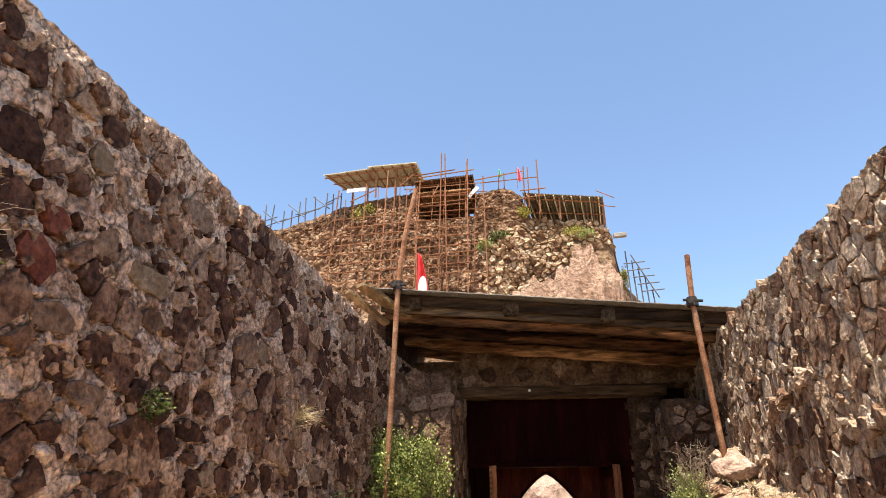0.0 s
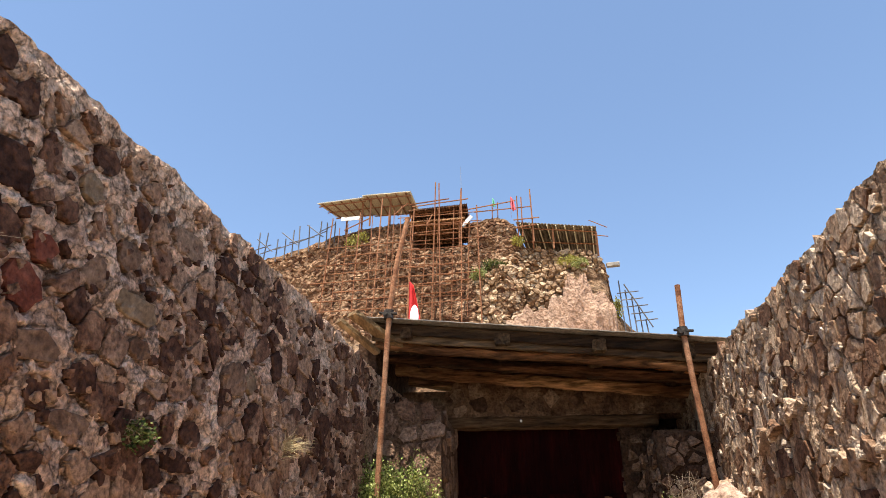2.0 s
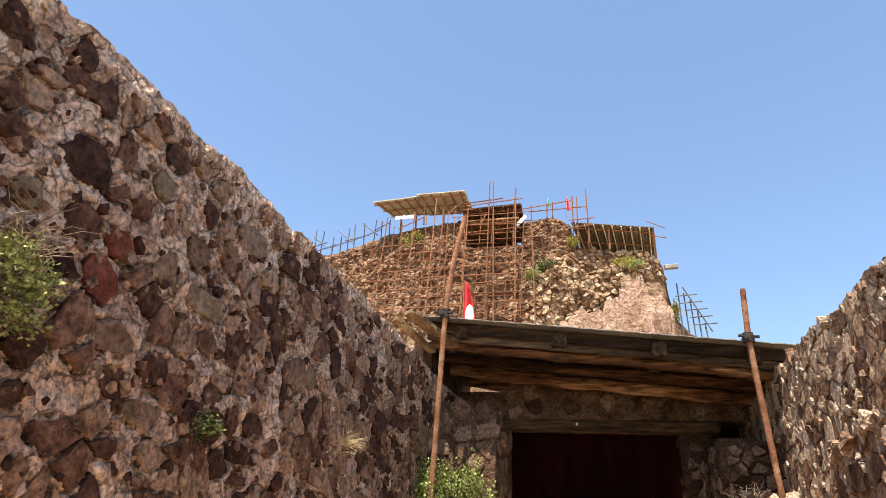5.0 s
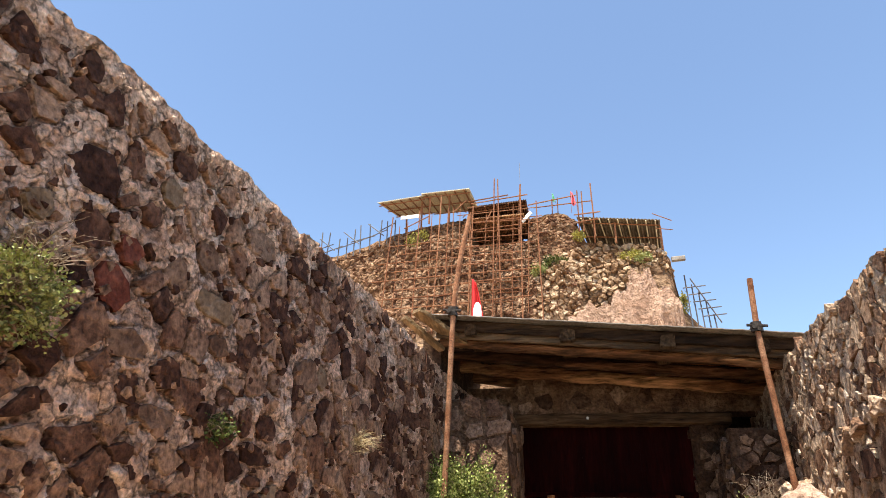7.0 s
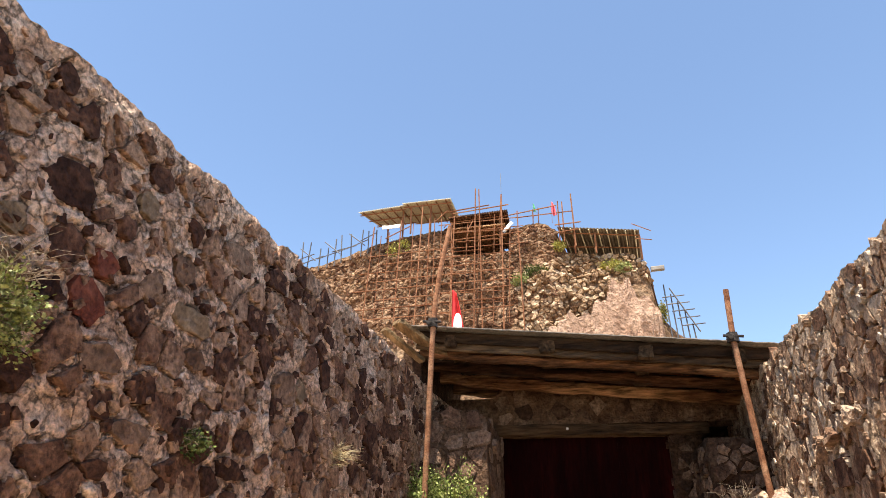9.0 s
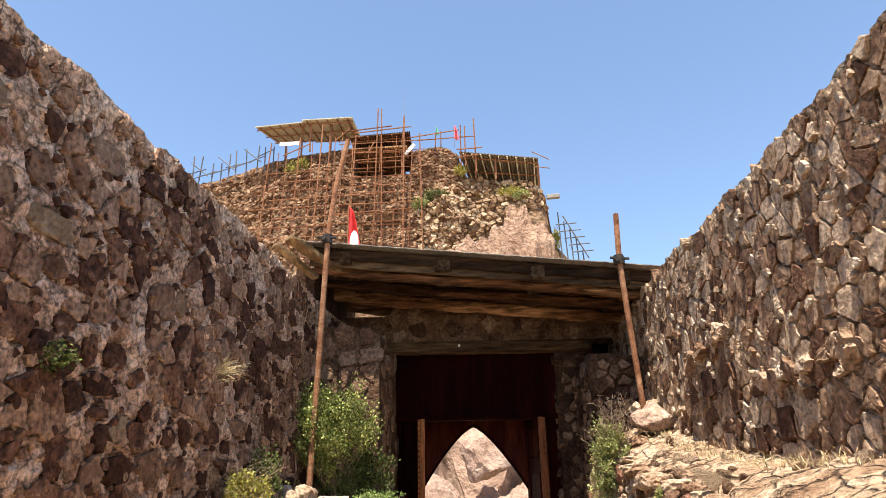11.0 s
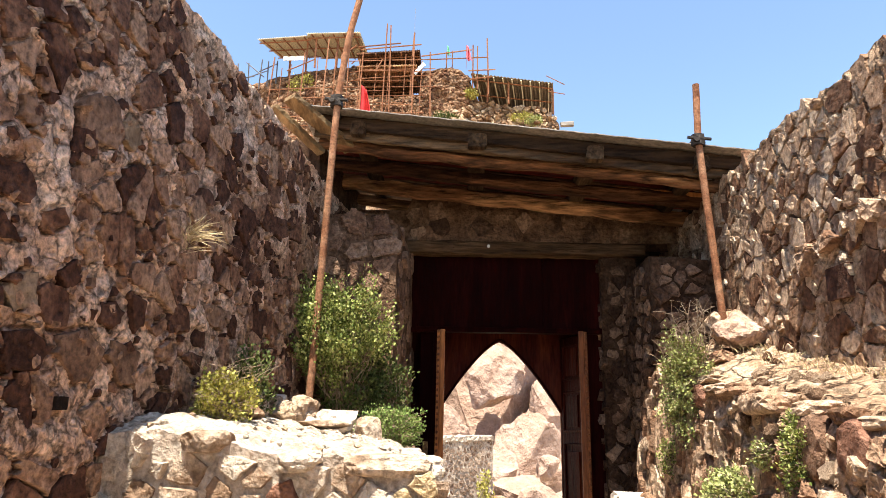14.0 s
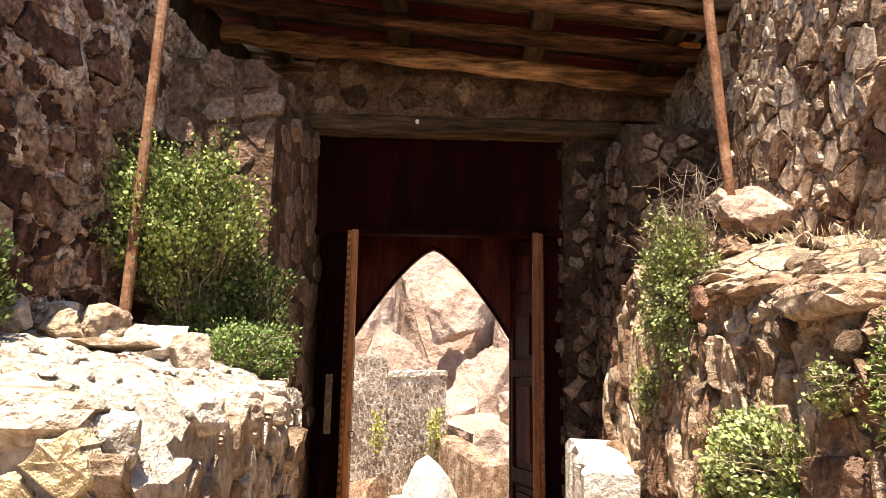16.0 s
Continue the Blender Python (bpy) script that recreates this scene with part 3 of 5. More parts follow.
def right_top(u):
    return 3.02 + 0.03 * sway((u, 0, 7), 1.6, 9) + 0.03 * sway((u, 0, 7), 7, 9) + 0.07 * max(0.0, min(1.0, (u + 3.6) / 1.4))


BASALT = [(-5.77, 2.62, 0.25, 0.22), (-6.08, 2.55, 0.18, 0.13), (-5.9, 2.92, 0.17, 0.14), (-5.92, 3.05, 0.11, 0.13), (-5.69, 2.39, 0.18, 0.17), (-5.91, 2.19, 0.17, 0.11), (-5.73, 2.2, 0.15, 0.12), (-5.12, 1.97, 0.18, 0.15), (-5.28, 2.96, 0.18, 0.14), (-5.58, 2.78, 0.12, 0.17), (-5.42, 2.61, 0.11, 0.11), (-5.32, 1.84, 0.15, 0.13), (-5.28, 1.6, 0.15, 0.09), (-4.75, 1.67, 0.32, 0.16), (-4.25, 1.9, 0.2, 0.13), (-4.55, 2.24, 0.2, 0.2), (-4.46, 1.88, 0.12, 0.15)]
LOWER_BASALT = [(-4.35, 1.74, 0.29, 0.11), (-4.32, 1.61, 0.21, 0.05), (-4.27, 1.5, 0.1, 0.12), (-3.97, 1.53, 0.21, 0.15), (-4.09, 1.35, 0.24, 0.16), (-3.38, 2.53, 0.15, 0.23), (-3.65, 1.55, 0.15, 0.12), (-3.12, 1.63, 0.18, 0.14), (-2.98, 2.29, 0.19, 0.09), (-1.96, 2.43, 0.22, 0.2)]
BROWN = [(-5.39, 2.01, 0.25, 0.14), (-4.79, 2.19, 0.19, 0.11), (-3.89, 2.29, 0.33, 0.21), (-4.55, 2.87, 0.3, 0.18), (-5.2, 2.42, 0.16, 0.15), (-4.99, 2.6, 0.17, 0.18), (-5.14, 1.77, 0.24, 0.11), (-4.3, 1.32, 0.18, 0.17), (-3.8, 1.37, 0.25, 0.21), (-3.51, 1.37, 0.23, 0.19), (-2.73, 1.69, 0.3, 0.12), (-4.24, 2.16, 0.1, 0.11)]
LEFT_MARKS = [(*q, m) for qs, m in ((BASALT, DARKSTONE), (LOWER_BASALT, DARKSTONE), (BROWN, BROWNSTONE), ([(-5.53, 2.22, 0.19, 0.17), (-5.47, 2.4, 0.15, 0.12)], REDSTONE), ([(-4.87, 2.37, 0.3, 0.14), (-5.33, 2.78, 0.15, 0.13), (-5.95, 2.38, 0.13, 0.12), (-3.69, 2.33, 0.14, 0.14), (-4.13, 1.55, 0.17, 0.15)], TANSTONE)) for q in qs]
FINE_U = np.concatenate([np.linspace(-11, -7.2, 30)[:-1], np.linspace(-7.2, -0.8, 560)[:-1], np.linspace(-0.8, 0.9, 40)])
FINE_V = np.concatenate([np.linspace(0, 0.3, 16)[:-1], np.linspace(0.3, 1, 220)])
left_stones = wall_stones((-10.9, 0.8, GZ, 3.12), (0.165, 0.14), 11, WALLSTONE, LEFT_MARKS, lambda u, v: v < left_top(u) - 0.06,
                          (0.55, 1.04), (0.002, 0.015), 0.92, lambda u, v: -6.1 < u < -1.9 and v > 1.0, 290)
wall_left = rough_wall("wall_left", left_face, FINE_U, GZ - 0.1, FINE_V, left_top, 0.75, 2, MORTAR, left_stones, 0.018, 0.046, "tall rubble wall of dark stones in pale mortar")
rubble(wall_left, left_face, (-7.0, -1.2, 0.9, 3.1), (0.075, 0.065), 12, WALLSTONE, lambda u, v: v < left_top(u) - 0.05,
       (0.25, 0.75), (0.006, 0.016), 0.4, lambda u, v: False, "pebble")
right_stones = wall_stones((-10.9, 0.8, GZ, 3.1), (0.115, 0.15), 21, STONE_R, [(-3.09, 2.6, 0.27, 0.15, STONE_R), (-2.89, 2.94, 0.24, 0.16, STONE_R)], lambda u, v: v < right_top(u) - 0.03,
                           (0.65, 1.06), (-0.001, 0.009), 0.92, lambda u, v: -4.9 < u < -1.4 and v > 1.25, 290)
wall_right = rough_wall("wall_right", right_face, FINE_U, GZ - 0.1, FINE_V, right_top, 0.75, 5, MORTAR_R, right_stones, 0.012, 0.03, "tall rough rubble wall of ochre stones")
rubble(wall_right, right_face, (-7.0, -0.9, 1.0, 3.1), (0.08, 0.07), 22, BANKSTONE, lambda u, v: v < right_top(u) - 0.03,
       (0.4, 0.9), (0.012, 0.024), 0.13, lambda u, v: False, "pebble", PALE_REST)


# Blocks on the wall faces replace holes; their depth is painted dark.
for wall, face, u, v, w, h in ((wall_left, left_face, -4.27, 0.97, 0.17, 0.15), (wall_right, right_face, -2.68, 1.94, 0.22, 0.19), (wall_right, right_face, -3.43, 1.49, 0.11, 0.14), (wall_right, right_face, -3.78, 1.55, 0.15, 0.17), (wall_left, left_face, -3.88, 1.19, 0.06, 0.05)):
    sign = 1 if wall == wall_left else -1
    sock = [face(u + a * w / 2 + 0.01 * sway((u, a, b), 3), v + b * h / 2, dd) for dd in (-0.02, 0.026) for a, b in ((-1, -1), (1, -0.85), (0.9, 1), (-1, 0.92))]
    piece("dark_block", sock, [(0, 1, 2, 3), (4, 5, 6, 7), (0, 4, 5, 1), (1, 5, 6, 2), (2, 6, 7, 3), (3, 7, 4, 0)], HOLE if sign > 0 else DARKSTONE, wall, "dark block in place of a square socket hole")
rubble(wall_right, right_face, (-3.15, -2.3, 2.13, 2.25), (0.17, 0.11), 24, BANKSTONE, relief=(0.035, 0.06), name="course_stone")
rubble(wall_right, right_face, (-4.6, -3.5, 1.75, 1.87), (0.19, 0.11), 25, BANKSTONE, relief=(0.03, 0.055), name="course_stone")


# ---- gate piers and lintel ----
def box_faces(x0, x1, y0, y1):
    front = lambda u, v, d: Vector((u, y0 - d, v))
    inner_l = lambda u, v, d: Vector((x1 + d + 0.03 * (u - y0), u, v))
    inner_r = lambda u, v, d: Vector((x0 - d - 0.02 * (u - y0), u, v))
    return front, inner_l, inner_r


def pier(name, x0, x1, y0, y1, top, inner_right, seed, mat, label, cell, relief, keep):
    ob = thing(name, label, "pier", "", "structure")
    front, il, ir = box_faces(x0, x1, y0, y1)
    slab("pier_front", front, x0, x1, GZ, top, 24, 90, 0.3, 0.007, seed, mat, ob)
    edge = x1 if inner_right else x0
    side = il if inner_right else ir
    slab("pier_side", side, y0 + 0.02, y1, GZ, lambda u: top(edge) + 0.02, 44, 90, 0.35, 0.007, seed + 1, mat, ob)
    rubble(ob, front, (x0 + 0.04, x1 - 0.03, 0.2, 2.8), cell, seed * 7, mat_pair[mat], lambda u, v: v < top(u) - 0.04, (0.7, 1.0), relief, keep)
    rubble(ob, side, (y0 + 0.05, y1 - 0.05, 0.2, 2.8), cell, seed * 7 + 1, mat_pair[mat], lambda u, v: v < top(edge) - 0.04, (0.7, 1.0), relief, keep)
    return ob


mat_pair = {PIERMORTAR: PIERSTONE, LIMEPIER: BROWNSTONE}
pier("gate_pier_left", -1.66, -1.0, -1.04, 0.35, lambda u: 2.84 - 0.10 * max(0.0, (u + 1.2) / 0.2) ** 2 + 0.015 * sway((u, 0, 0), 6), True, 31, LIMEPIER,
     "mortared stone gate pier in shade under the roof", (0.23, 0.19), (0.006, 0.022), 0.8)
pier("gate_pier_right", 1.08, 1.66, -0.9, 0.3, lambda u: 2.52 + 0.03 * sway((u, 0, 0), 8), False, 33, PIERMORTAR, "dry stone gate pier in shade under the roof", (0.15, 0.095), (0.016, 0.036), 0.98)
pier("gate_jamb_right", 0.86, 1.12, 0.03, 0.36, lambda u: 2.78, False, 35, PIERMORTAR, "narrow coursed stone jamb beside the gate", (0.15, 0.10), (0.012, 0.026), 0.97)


def roof_z(x):
    return 3.455 - 0.105 * x


lintel = thing("gate_lintel", "stone-filled lintel wall on a weathered beam", "lintel", "", "structure")
lintel_face = lambda u, v, d: Vector((u, -0.02 - d, v))
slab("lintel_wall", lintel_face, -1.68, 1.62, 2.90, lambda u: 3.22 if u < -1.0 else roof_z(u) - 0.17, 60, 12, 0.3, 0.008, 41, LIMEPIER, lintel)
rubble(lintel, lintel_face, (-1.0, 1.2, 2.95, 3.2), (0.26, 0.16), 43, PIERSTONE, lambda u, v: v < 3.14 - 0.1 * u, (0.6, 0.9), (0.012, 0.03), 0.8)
piece("lintel_beam", *timber((-1.12, 0.08, 2.845), (1.28, 0.08, 2.83), 0.26, 0.125, 3, 0.012, 26), LINTELWOOD, lintel, "long grey weathered wooden beam")
piece("lintel_bolt", *tube([(-0.22, -0.05, 2.845), (-0.22, -0.08, 2.845)], 0.014, 8), WHITE, lintel, "small pale round bolt head")


# Added to close the gaps below the roof, in the shade-dark mortar.
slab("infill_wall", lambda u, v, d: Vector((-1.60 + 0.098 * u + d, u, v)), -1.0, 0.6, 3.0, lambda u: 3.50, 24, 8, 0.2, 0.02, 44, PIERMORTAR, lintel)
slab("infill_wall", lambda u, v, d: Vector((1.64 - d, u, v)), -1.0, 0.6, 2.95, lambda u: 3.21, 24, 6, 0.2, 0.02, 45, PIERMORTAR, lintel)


# ---- timber roof over the gate ----
roof = thing("gate_roof", "rough timber lean-to roof of planks and logs over the gate", "roof")


def along_x(y, drop, x0=-1.74, x1=1.74):
    return (x0, y, roof_z(x0) - drop), (x1, y, roof_z(x1) - drop)


piece("fascia_plank", *timber(*along_x(-1.27, 0.06, -1.72, 1.76), 0.045, 0.11, 1, 0.012, 40), OLDWOOD, roof, "grey weathered front plank")
piece("fascia_plank", *timber(*along_x(-1.225, 0.145, -1.70, 1.72), 0.04, 0.075, 2, 0.014, 40), OLDWOOD, roof)
sv, sf = [], []
for i in range(57):
    x = -1.82 + 3.64 * i / 56
    for y in (-1.41, 0.75):
        sv.append((x, y, roof_z(x) + 0.012 + 0.0025 * math.sin(i * 1.9)))
        sv.append((x, y, roof_z(x) + 0.004 + 0.0025 * math.sin(i * 1.9)))
for i in range(56):
    a, b = i * 4, i * 4 + 4
    sf += [(a, b, b + 2, a + 2), (a + 1, a + 3, b + 3, b + 1), (a, a + 1, b + 1, b), (a + 2, b + 2, b + 3, a + 3)]
piece("tin_sheet", sv, sf, TIN, roof, "dull grey tin sheet")
rng = random.Random(5)
y = -1.19
k = 0
while y < 0.62:
    w = rng.uniform(0.11, 0.19)
    x0, x1 = -1.72 + rng.uniform(-0.05, 0.25), 1.72 - rng.uniform(-0.03, 0.2)
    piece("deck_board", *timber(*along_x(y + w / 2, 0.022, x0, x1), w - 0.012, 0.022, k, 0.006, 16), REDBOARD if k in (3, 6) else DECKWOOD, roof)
    y += w + rng.uniform(0.0, 0.02)
    k += 1
for x, w in ((-1.33, 0.12), (-0.362, 0.15), (0.586, 0.14), (1.42, 0.12)):
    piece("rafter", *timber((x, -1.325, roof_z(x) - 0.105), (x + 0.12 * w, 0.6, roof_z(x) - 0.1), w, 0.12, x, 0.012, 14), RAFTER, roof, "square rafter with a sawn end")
for y, r, s in ((-1.10, 0.052, 1), (-0.68, 0.062, 2), (-0.22, 0.075, 3), (0.3, 0.06, 4)):
    a, b = along_x(y, 0.19 + 0.25 * (r - 0.05), -1.68, 1.68)
    pts = [p + Vector((0, 0.03 * sway((i, s, 0), 0.35, s), 0.02 * sway((i, s, 4), 0.4, s))) for i, p in enumerate(line(a, b, 26))]
    piece("roof_log", *tube(pts, r, 10, s * 3.0, 0.22), LOG, roof, "crooked old log")
piece("batten", *timber((0.72, -0.62, roof_z(0.7) - 0.14), (1.62, -0.7, roof_z(1.6) - 0.14), 0.05, 0.04, 4, 0.008), STRIPWOOD, roof, "short reddish batten")
piece("loose_plank", *timber((-1.84, -1.56, 3.63), (-1.42, -1.08, 3.40), 0.15, 0.05, 5, 0.008, 12), OLDWOOD_Y, None)
tagged(bpy.data.objects["loose_plank"], "loose pale plank jutting over the wall beside the roof", "plank", "planks beside the roof")
low_plank = piece("loose_plank", *timber((-1.99, -1.50, 3.58), (-1.66, -1.12, 3.35), 0.09, 0.045, 6, 0.008, 12), OLDWOOD_Y)
tagged(low_plank, "narrow weathered plank lying on the wall top", "plank", "planks beside the roof")


# ---- gate door ----
gate = thing("gate_door", "dark red wooden gate with a pointed arch opening", "gate")
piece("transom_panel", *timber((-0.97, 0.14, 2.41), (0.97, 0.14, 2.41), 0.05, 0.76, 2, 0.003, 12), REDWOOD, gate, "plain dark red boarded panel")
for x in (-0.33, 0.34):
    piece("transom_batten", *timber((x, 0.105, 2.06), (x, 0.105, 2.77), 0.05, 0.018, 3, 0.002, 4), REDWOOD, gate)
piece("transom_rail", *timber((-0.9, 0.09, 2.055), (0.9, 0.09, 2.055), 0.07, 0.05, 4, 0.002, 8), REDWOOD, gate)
# Dark posts fill the shaded gaps on either side of the door.
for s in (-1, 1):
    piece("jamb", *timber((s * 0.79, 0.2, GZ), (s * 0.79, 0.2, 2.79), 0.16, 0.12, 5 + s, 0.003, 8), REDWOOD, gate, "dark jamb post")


def strip(x, s, wood):
    ob = piece("door_edge", *timber((x + s * 0.018, -0.005, GZ + 0.02), (x + s * 0.018, -0.005, 2.04), 0.046, 0.05, x, 0.002, 12), wood, gate, "worn edge of the open leaf")
    v, f = timber((x - s * 0.02, -0.005, GZ + 0.02), (x - s * 0.02, -0.005, 2.035), 0.03, 0.03, x + 3, 0.001, 12)
    bead = piece("beaded_moulding", v, f, wood, gate, "row of carved beads")
    bv, bf = [], []
    for i in range(44):
        z = GZ + 0.1 + i * 0.054
        bm = bmesh.new()
        bmesh.ops.create_icosphere(bm, subdivisions=1, radius=0.013)
        kk = len(bv)
        bv += [(q.co.x + x - s * 0.02, q.co.y - 0.022, q.co.z * 1.3 + z) for q in bm.verts]
        bf += [tuple(q.index + kk for q in p.verts) for p in bm.faces]
        bm.free()
    piece("beads", bv, bf, EDGEWOOD, bead)


strip(-0.665, 1, STRIPWOOD)
strip(0.665, -1, EDGEWOOD)

AX, AH, AZ, AT = -0.085, 0.605, 1.30, 2.0


def arch_z(x):
    s = min(1.0, abs(x - AX) / AH)
    return AZ + (AT - AZ) * (1 - s ** 1.38)


# The arch board rises to 2.95, behind the transom, against back light.
av, af = [], []
cols = [-1.0] + [AX - AH + 2 * AH * i / 40 for i in range(41)] + [0.62]
for i, x in enumerate(cols):
    low = GZ if i in (0, len(cols) - 1) else arch_z(x)
    for yy in (0.53, 0.59):
        av += [(x, yy, low), (x, yy, 2.95)]
for i in range(len(cols) - 1):
    a, b = i * 4, i * 4 + 4
    af += [(a, b, b + 1, a + 1), (a + 2, a + 3, b + 3, b + 2), (a, a + 2, b + 2, b)]
first, last = 4, (len(cols) - 2) * 4
n0 = len(av)
av += [(cols[1], 0.53, GZ), (cols[1], 0.59, GZ), (cols[-2], 0.53, GZ), (cols[-2], 0.59, GZ)]
af += [(0, n0, first), (2, first + 2, n0 + 1), (n0, n0 + 1, first + 2, first), (last, last + 4, n0 + 2), (last + 2, n0 + 3, last + 6), (last, n0 + 2, n0 + 3, last + 2)]
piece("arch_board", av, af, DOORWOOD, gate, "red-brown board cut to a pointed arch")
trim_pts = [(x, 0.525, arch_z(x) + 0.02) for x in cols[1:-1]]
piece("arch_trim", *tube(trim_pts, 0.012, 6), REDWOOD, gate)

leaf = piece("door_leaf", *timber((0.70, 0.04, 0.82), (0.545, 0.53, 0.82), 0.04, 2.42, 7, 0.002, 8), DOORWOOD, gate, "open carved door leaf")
dl = (Vector((0.545, 0.53, 0)) - Vector((0.70, 0.04, 0)))
nl = Vector((-dl.y, dl.x, 0)).normalized()
for z0, z1 in ((-0.25, 0.25), (0.36, 1.02), (1.14, 1.5), (1.62, 1.95)):
    for f0, f1 in ((0.14, 0.86),):
        p0, p1 = Vector((0.70, 0.04, 0)) + dl * f0 + nl * 0.026, Vector((0.70, 0.04, 0)) + dl * f1 + nl * 0.026
        loop = [p0 + Vector((0, 0, z0)), p1 + Vector((0, 0, z0)), p1 + Vector((0, 0, z1)), p0 + Vector((0, 0, z1))]
        bead = piece("panel_moulding", *tube([*loop, loop[0]], 0.013, 6), DOORWOOD, leaf)
        c0, c1 = p0.lerp(p1, 0.2), p0.lerp(p1, 0.8)
        piece("raised_panel", *timber(c0 + Vector((0, 0, (z0 + z1) / 2)), c1 + Vector((0, 0, (z0 + z1) / 2)), 0.02, (z1 - z0) * 0.8, 3, 0.001, 2), DOORWOOD, leaf)
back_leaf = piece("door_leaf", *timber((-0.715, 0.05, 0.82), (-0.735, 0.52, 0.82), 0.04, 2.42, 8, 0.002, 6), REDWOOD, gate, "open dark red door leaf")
piece("handle_board", *timber((-0.785, -0.02, 0.62), (-0.785, -0.02, 1.02), 0.045, 0.03, 8, 0.002, 4), OLDWOOD_Y, gate, "small pale wooden slat")
ring = [(-0.615 + 0.022 * math.cos(a), -0.035, 0.62 + 0.022 * math.sin(a)) for a in np.linspace(0, 6.283, 15)]
piece("ring_handle", *tube(ring, 0.004, 6), IRON, gate, "thin black ring handle")


# Panels added here to stop light leaking in from the back.
blocker = thing("light_block", "dark panels added behind the gate to keep light out", "wall", "", "structure")
piece("passage_side", *timber((1.18, 0.62, GZ), (1.18, 0.62, 3.2), 0.05, 1.1, 1, 0.004, 10, roll=radians(90)), DARKIN, blocker)
piece("passage_side", *timber((-1.3, 0.62, GZ), (-1.3, 0.62, 3.1), 0.05, 0.62, 1, 0.004, 10, roll=radians(90)), DARKIN, blocker)


# ---- poles ----
def coupler(parent, at, seed):
    a = Vector(at)
    cl = piece("coupler", *tube(line(a - Vector((0, 0, 0.045)), a + Vector((0, 0, 0.045)), 2), 0.052, 8, seed, 0.2), IRON, parent, "dark iron pipe coupler")
    piece("bolt", *tube([a + Vector((-0.09, -0.03, 0.015)), a + Vector((0.09, -0.03, 0.0))], 0.014, 6), IRON, cl)
    piece("pipe_stub", *tube([a + Vector((-0.03, -0.06, -0.005)), a + Vector((-0.03, 0.25, -0.005))], 0.024, 8), IRON, cl)


def gate_pole(points, r, clamp, label, seed):
    ob = thing("scaffold_pole", label, "pole", "poles before the gate")
    pts = [Vector(p) for p in points]
    dense = []
    for i in range(len(pts) - 1):
        dense += [pts[i].lerp(pts[i + 1], k / 8) for k in range(8)]
    dense.append(pts[-1])
    for _ in range(4):
        dense = [dense[0]] + [(dense[i - 1] + dense[i] * 2 + dense[i + 1]) / 4 for i in range(1, len(dense) - 1)] + [dense[-1]]
    piece("pole", *tube(dense, r, 12, seed, 0.06), RUST, ob)
    coupler(ob, clamp, seed)
    return ob


gate_pole([(-1.525, -1.55, 1.12), (-1.49, -1.55, 2.5), (-1.462, -1.55, 3.64), (-1.40, -1.55, 4.2), (-1.30, -1.55, 4.70)], 0.027, (-1.468, -1.545, 3.60), "long rusty steel pole bent at the top, beside the gate", 1)
gate_pole([(1.425, -1.46, 1.82), (1.385, -1.43, 2.8), (1.368, -1.41, 3.35), (1.386, -1.41, 3.835)], 0.027, (1.368, -1.41, 3.35), "short leaning rusty steel pole wedged in rocks", 2)


def flag(name, foot, height, cloth, size, seed, mats, label):
    ob = thing(name, label, "flag", "flags")
    f = Vector(foot)
    ob.matrix_basis = Matrix.Translation(f)
    piece("flag_pole", *tube(line((0, 0, 0), (0, 0, height), 3), size * 0.03, 6), RUST, ob)
    nu, nv = 14, 16
    for k, m in enumerate(mats):
        verts, faces = [], []
        for j in range(nv + 1):
            for i in range(nu // len(mats) + 1):
                a = (i + k * (nu // len(mats))) / nu
                g = j / nv
                w = size * (0.25 + 0.75 * g)
                x = w * a * (1 - 0.25 * g)
                verts.append((x, 0.22 * size * math.sin(a * 9 + g * 2 + seed) * (0.3 + g), height - cloth * g - 0.1 * cloth * a))
        wdt = nu // len(mats) + 1
        for j in range(nv):
            for i in range(wdt - 1):
                q = j * wdt + i
                faces.append((q, q + 1, q + wdt + 1, q + wdt))
        c = piece("cloth", verts, faces, m, ob, smooth=True)
        c.modifiers.new("thickness", "SOLIDIFY").thickness = 0.004
    return ob


roof_flag = flag("flag", (-1.66, 0.56, roof_z(-1.66) + 0.01), 1.28, 0.72, 0.27, 1.0, [REDCLOTH], "red flag with a white patch hanging limp over the roof")
bm = bmesh.new()
bmesh.ops.create_uvsphere(bm, u_segments=14, v_segments=8, radius=1.0)
for v in bm.verts:
    v.co = Vector((v.co.x * 0.06 + 0.10, v.co.y * 0.02 - 0.078, v.co.z * 0.17 + 0.72))
part("patch", bm, WHITE, roof_flag, "white patch", True)


# ---- left ledge ----
LA, LB, LC, LD = Vector((-1.93, -3.55, 1.16)), Vector((-0.52, -3.72, 1.03)), Vector((-0.77, -1.15, 0.97)), Vector((-1.66, -1.15, 1.22))


def ledge_top(a, b):
    p = LA.lerp(LB, a).lerp(LD.lerp(LC, a), b)
    lump = 0.035 * sway((p.x, p.y, 0), 2.2, 8) + 0.025 * sway((p.x, p.y, 0), 7, 8) + 0.012 * sway((p.x, p.y, 0), 20, 8)
    drop = 0.10 * max(0.0, (a - 0.8) / 0.2) ** 2 + 0.06 * max(0.0, (0.12 - b) / 0.12) ** 2
    return Vector((p.x, p.y, p.z + lump - drop))


ledge = thing("stone_ledge", "low rubble ledge with a crumbling sunlit top against the wall", "ledge", "", "structure")
NA, NB = 60, 110
lv = [ledge_top(i / NA, j / NB) for i in range(NA + 1) for j in range(NB + 1)]
